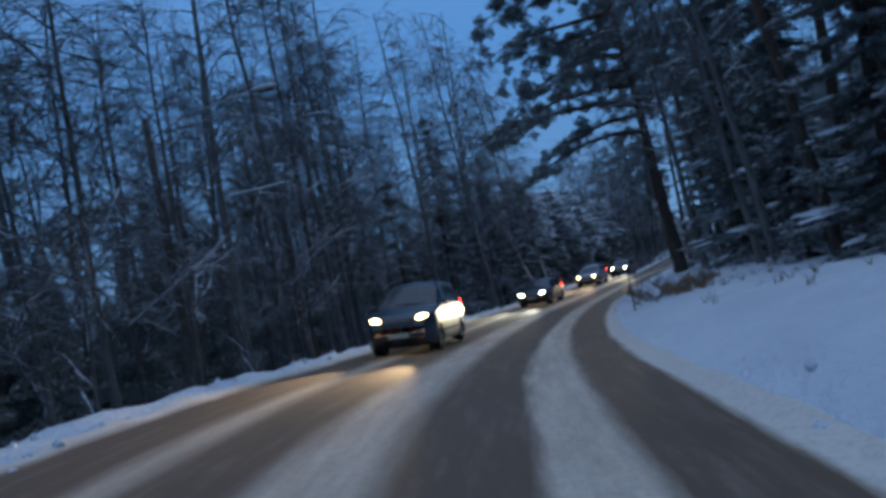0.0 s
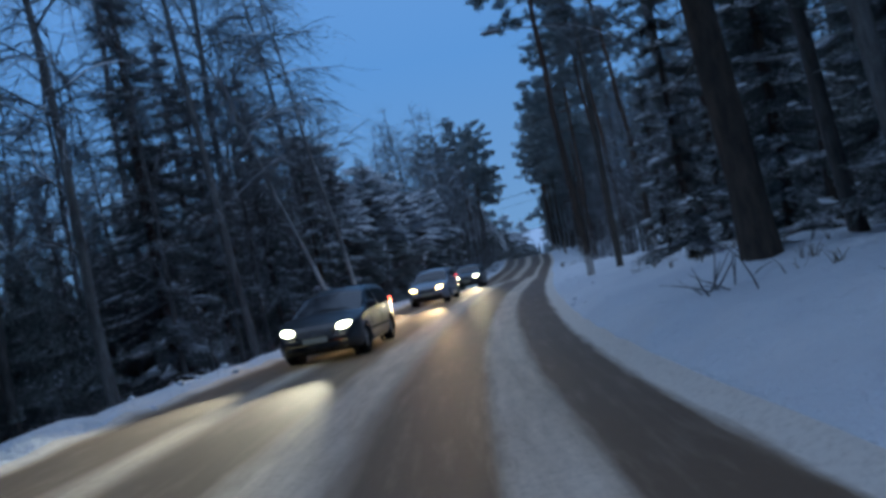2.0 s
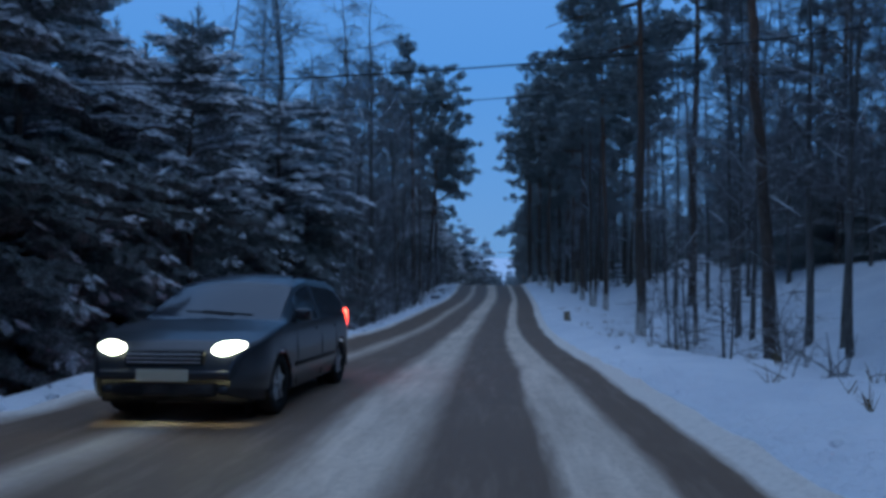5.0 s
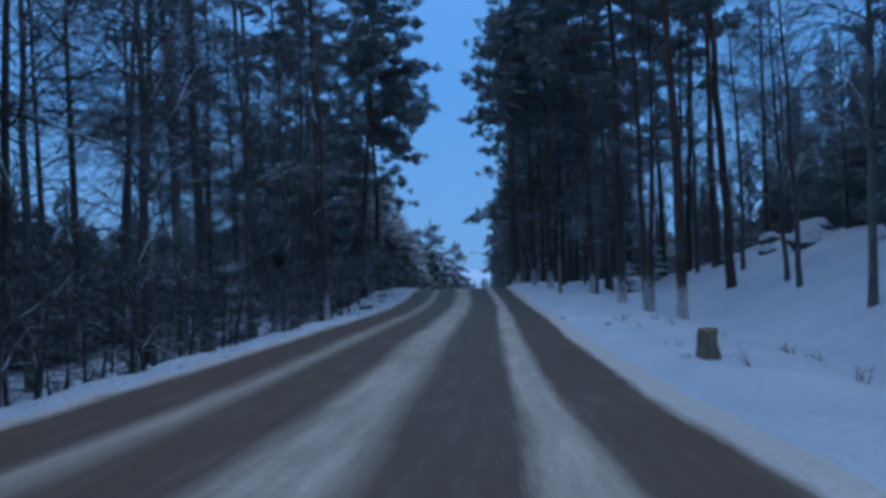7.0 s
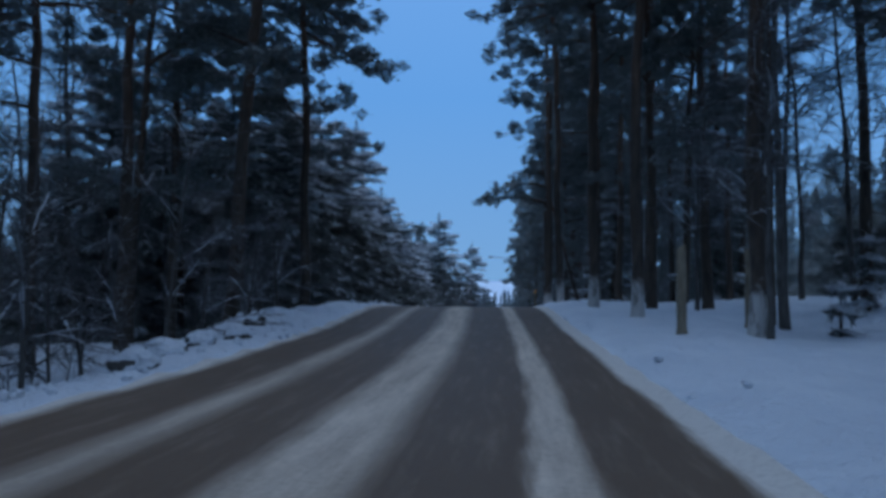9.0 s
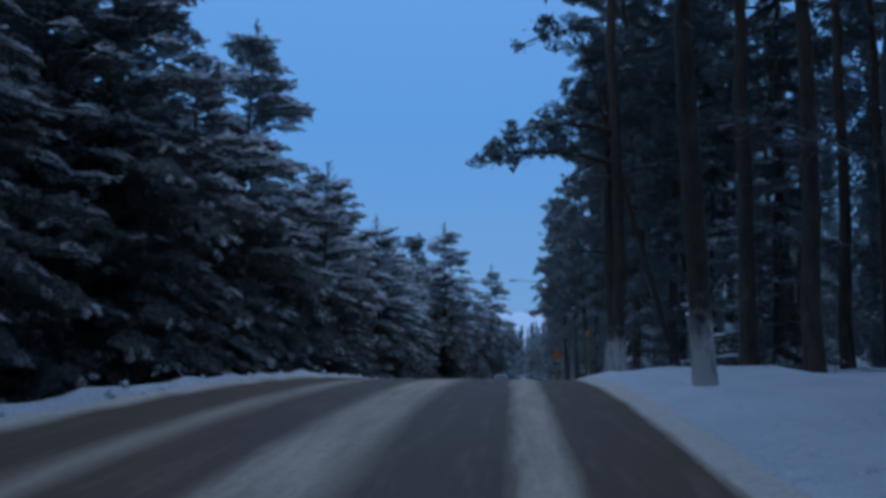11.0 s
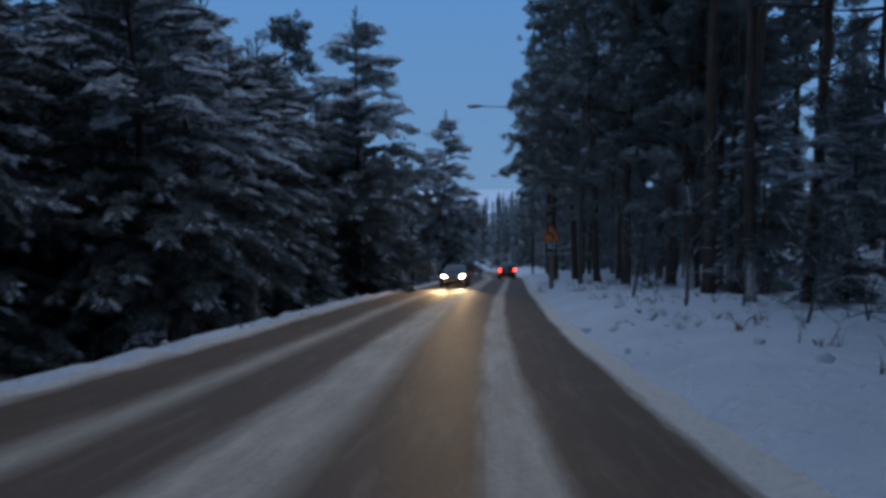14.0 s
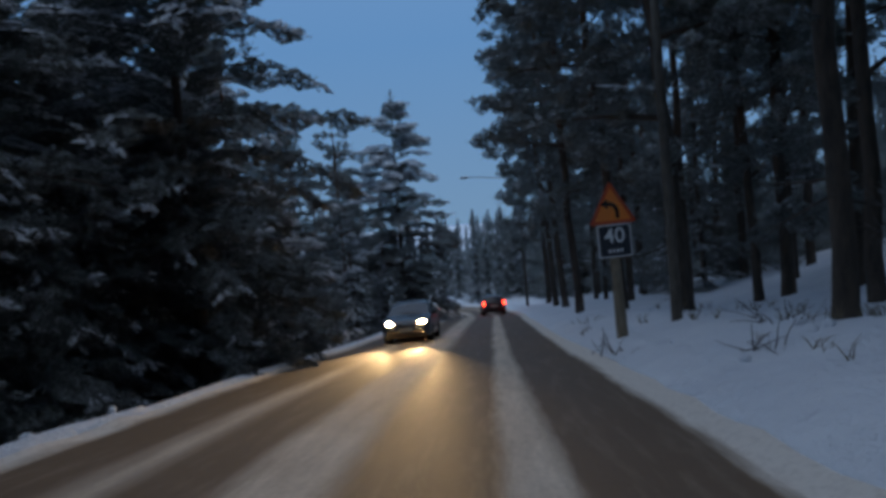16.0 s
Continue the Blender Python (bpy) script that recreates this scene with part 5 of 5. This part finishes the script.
wooden_pole(5.4, 67.6, 7.6, "old wooden telephone pole beside the pines")
wooden_pole(-15.0, 69.0, 8.0, "wooden utility pole behind snowy pines")
wooden_pole(8.4, 71.0, 8.8, "wooden utility pole among bare trees")
wire("overhead_cable", (-14.9, 69.0, -0.45), (8.3, 71.0, 1.75), 0.55, "black overhead cable crossing above the road", 0.014)
wire("overhead_cable", (-14.9, 69.0, -0.95), (8.3, 71.0, 1.0), 0.55, "thin black cable crossing above the road", 0.008)
wire("overhead_cable", (-12.2, 12.8, 6.0), (-6.5, -14.0, 4.9), 0.5, "thick black cable running from the lamp pole", 0.025)
wire("overhead_cable", (-12.2, 12.8, 5.4), (-7.0, -14.0, 4.2), 0.5, "thin black cable running from the lamp pole", 0.018)


# ---- posts, stumps, stones and fallen branches ----
def snag(x, y, height, radius, label, tip=None, lean=(0, 0)):
    """A broken stem or worn post, splintered at the top."""
    rng = random.Random(int(x * 100 + y))
    root = tagged(new("wooden_post"), label, "post")
    root.matrix_basis = pose(x, y, float(lift(x, y)), lean[0], lean[1], rng.uniform(0, 360))
    s = Soup()
    sides, levels = 12, (-0.3, 0.0, 0.15, height * 0.4, height * 0.7, height)
    for i, z in enumerate(levels):
        for k in range(sides):
            t = 2 * math.pi * k / sides
            r = radius * (1.3 - 0.3 * min(1, i / 2) - 0.12 * i / 5) * (1 + rng.uniform(-0.08, 0.08))
            s.v.append(Vector((r * math.cos(t), r * math.sin(t), z + (rng.uniform(-0.12, 0.10) * min(1, height) if i == 5 else 0))))
    for i in range(len(levels) - 1):
        for k in range(sides):
            q = i * sides
            s.f.append((q + k, q + (k + 1) % sides, q + sides + (k + 1) % sides, q + sides + k))
    s.f.append(tuple(range(5 * sides, 6 * sides)))
    part("shaft", s.mesh("post_shaft", POST_WOOD, False), root)
    if tip:
        cap = round_bar([(0, -0.01, height - 0.17), (0, -0.01, height + 0.03)], [radius * 1.0, radius * 0.92], 12)
        part("reflector", cap.mesh("post_reflector", tip), root, "orange reflective cap")
    return root


snag(5.30, 149.14, 1.6, 0.07, "weathered post with an orange reflective top", ORANGE)
snag(4.75, 118.1, 1.9, 0.12, "broken pale tree trunk standing in snow")
snag(7.4, 120.8, 2.0, 0.13, "broken pale tree trunk standing in snow")
snag(1.55, 90.3, 0.42, 0.16, "sawn tree stump sticking out of snow")
snag(-1.83, 166.84, 1.0, 0.035, "thin wooden road stake in the snow bank", None, (6, 10))
snag(-1.5, 17.8, 0.9, 0.02, "thin wooden stake at the road's edge")


def stone(x, y, size, seed, label="snow-capped grey boulder beside the road"):
    """A rounded boulder under a cap of snow."""
    rng = random.Random(seed)
    root = tagged(new("boulder"), label, "boulder")
    root.matrix_basis = pose(x, y, float(lift(x, y)), 0, 0, rng.uniform(0, 360))
    for name, grow, raised, material, text in (("rock", 1.0, 0.0, GREY_BARK, ""), ("snow_cap", 0.96, 0.16, SNOW, "white snow cap")):
        bm = bmesh.new()
        bmesh.ops.create_icosphere(bm, subdivisions=3, radius=size * grow)
        for v in bm.verts:
            d = noise.noise(v.co * (1.3 / size) + Vector((seed, 0, 0)))
            v.co *= 1 + 0.35 * d
            v.co.z = v.co.z * 0.62 + raised * size
        part(name, mesh_of(bm, name, material, True), root, text)
    return root


for i, (x, y, size) in enumerate(((-3.3, 143.2, 0.17), (-2.0, 167.4, 0.35), (-5.2, 113.5, 0.38), (-5.5, 115.3, 0.42), (-5.0, 118.0, 0.36), (-5.3, 116.6, 0.30), (-5.1, 119.6, 0.28), (15.0, 112.0, 0.75), (17.5, 115.5, 0.9), (13.6, 116.5, 0.6), (19.5, 119.0, 0.8), (16.2, 113.6, 0.65), (14.5, 114.4, 0.5), (18.3, 117.6, 0.7), (15.9, 117.0, 0.55), (16.6, 121.0, 0.7), (9.8, 113.0, 0.35))):
    stone(x, y, size, i + 1)


DRY_LEAF = foliage_material("withered_brown_leaves", (0.32, 0.14, 0.05), (0.58, 0.31, 0.13), 0.1)


def dry_bush(x, y, size, seed):
    """A low bush that has kept its withered leaves."""
    rng = random.Random(seed)
    root = tagged(new("bush"), "low bush with withered brown leaves in snow", "bush")
    root.matrix_basis = pose(x, y, float(lift(x, y)), 0, 0, 0)
    leaf = Soup()
    for k in range(7):
        line = limb_line(rng, Vector((rng.gauss(0, 0.1), rng.gauss(0, 0.1), -0.1)), flat(rng.uniform(0, 2 * math.pi)), rng.uniform(0.6, 1.1) * size, rng.uniform(0.6, 1.6), 0.3)
        part("stem", Soup().tube(line, [0.014, 0.011, 0.009, 0.006, 0.004], 4).mesh("bush_stem", GREY_BARK), root)
        for _ in range(56):
            way = Vector((rng.gauss(0, 1), rng.gauss(0, 1), rng.gauss(-0.6, 0.6))).normalized()
            leaf.spray(on_line(line, rng.uniform(0.35, 1)) + way * 0.05, way, way.cross(Vector((rng.gauss(0, 1), rng.gauss(0, 1), 0.5))).normalized(), rng.uniform(0.06, 0.11), rng.uniform(0.04, 0.07), 0.3)
    part("leaves", leaf.mesh("bush_leaves", DRY_LEAF), root, "withered brown leaves", "stuff")


for i, (x, y, size) in enumerate(((-0.95, 18.2, 0.9), (-0.45, 18.8, 0.7), (0.1, 17.6, 0.8), (0.3, 19.4, 0.6))):
    dry_bush(x, y, size, i + 70)


def brush(x, y, size, seed, label):
    """A tangle of bare branches lying on the snow."""
    rng = random.Random(seed)
    s = Soup()
    for _ in range(int(26 * size)):
        a = rng.uniform(0, 2 * math.pi)
        p = Vector((rng.gauss(0, 0.35), rng.gauss(0, 0.35), -0.05)) * size
        out = (flat(a) + UP * rng.uniform(0.15, 0.9)).normalized()
        line = limb_line(rng, p, out, rng.uniform(0.5, 1.3) * size, out.z, 0.3, 3)
        s.tube(line, [0.014, 0.011, 0.008, 0.004], 4)
    ob = new("brushwood", s.mesh("brushwood", TWIGS))
    ob.location = (x, y, float(lift(x, y)))
    tagged(ob, label, "branches", kind="stuff")


for i, (x, y, size) in enumerate(((-0.9, 17.9, 0.9), (0.2, 18.6, 0.8), (-1.4, 31.0, 0.7), (0.6, 27.0, 0.8), (6.7, 148.3, 1.0), (7.4, 146.9, 1.0), (7.2, 154.3, 0.8), (8.5, 156.3, 0.8), (7.4, 181.3, 0.8), (8.3, 177.7, 0.8), (9.6, 179.7, 1.0), (1.4, 66.5, 0.8), (10.3, 175.6, 1.0), (7.4, 165.8, 0.5), (8.4, 168.2, 0.6), (7.5, 171.3, 0.45), (8.5, 174.7, 0.55), (9.3, 172.2, 0.6), (8.4, 162.2, 0.5), (7.3, 158.3, 0.5), (8.1, 186.7, 0.6), (9.0, 190.2, 0.6), (2.2, 76.0, 0.6), (3.2, 79.5, 0.5))):
    brush(x, y, size * (0.55 if y > 150 else 1.0), i, "tangle of bare branches sticking out of snow")


def snow_lumps(y0, y1, side, count, seed, near=3.45, far=4.5, label="lumps of ploughed snow along the road edge"):
    """Lumps that the plough has thrown up beside the road."""
    rng = random.Random(seed)
    bm = bmesh.new()
    for _ in range(count):
        y = rng.uniform(y0, y1)
        x = float(centre(y)) + side * rng.uniform(near, far)
        r = rng.uniform(0.03, 0.10)
        made = bmesh.ops.create_icosphere(bm, subdivisions=1, radius=r, matrix=Matrix.Translation((x, y, float(lift(x, y)) + r * 0.15)))
        for v in made["verts"]:
            v.co += Vector((rng.uniform(-1, 1), rng.uniform(-1, 1), rng.uniform(-1, 0.6))) * r * 0.3
    ob = new("snow_lumps", mesh_of(bm, "snow_lumps", SNOW, True))
    tagged(ob, label, "snow", kind="stuff")


snow_lumps(0, 180, -1, 260, 1)
snow_lumps(0, 180, 1, 60, 2)
snow_lumps(146, 192, 1, 170, 3, 4.2, 9.5, "clods of snow on the rough bank")
snow_lumps(108, 122, -1, 70, 4, 3.7, 5.2, "clods of snow on the bank's crest")

STRAW = paint("withered_grass", (0.16, 0.115, 0.065), 0.9, 0.0, 0.3)


def dry_grass(y0, y1, near, far, count, seed):
    """Withered grass poking out of the snow on the bank."""
    rng = random.Random(seed)
    s = Soup()
    for _ in range(count):
        y = rng.uniform(y0, y1)
        x = float(centre(y)) + rng.uniform(near, far)
        foot = Vector((x, y, float(lift(x, y)) - 0.03))
        for _ in range(rng.randint(5, 11)):
            way = (flat(rng.uniform(0, 2 * math.pi)) * rng.uniform(0.2, 0.9) + UP).normalized()
            a = foot + flat(rng.uniform(0, 2 * math.pi)) * rng.uniform(0, 0.08)
            b = a + way * rng.uniform(0.08, 0.22)
            c = b + (way - UP * rng.uniform(0.3, 1.0)).normalized() * rng.uniform(0.06, 0.16)
            s.ribbon([a, b, c], 0.014, way.cross(flat(rng.uniform(0, 6.28))).normalized())
    ob = new("dry_grass", s.mesh("dry_grass", STRAW))
    tagged(ob, "withered grass poking out of the snowy bank", "grass", kind="stuff")


dry_grass(146, 192, 4.6, 10.0, 150, 5)
dry_grass(60, 100, 4.6, 9.0, 80, 6)
dry_grass(8, 40, 5.0, 8.0, 60, 7)
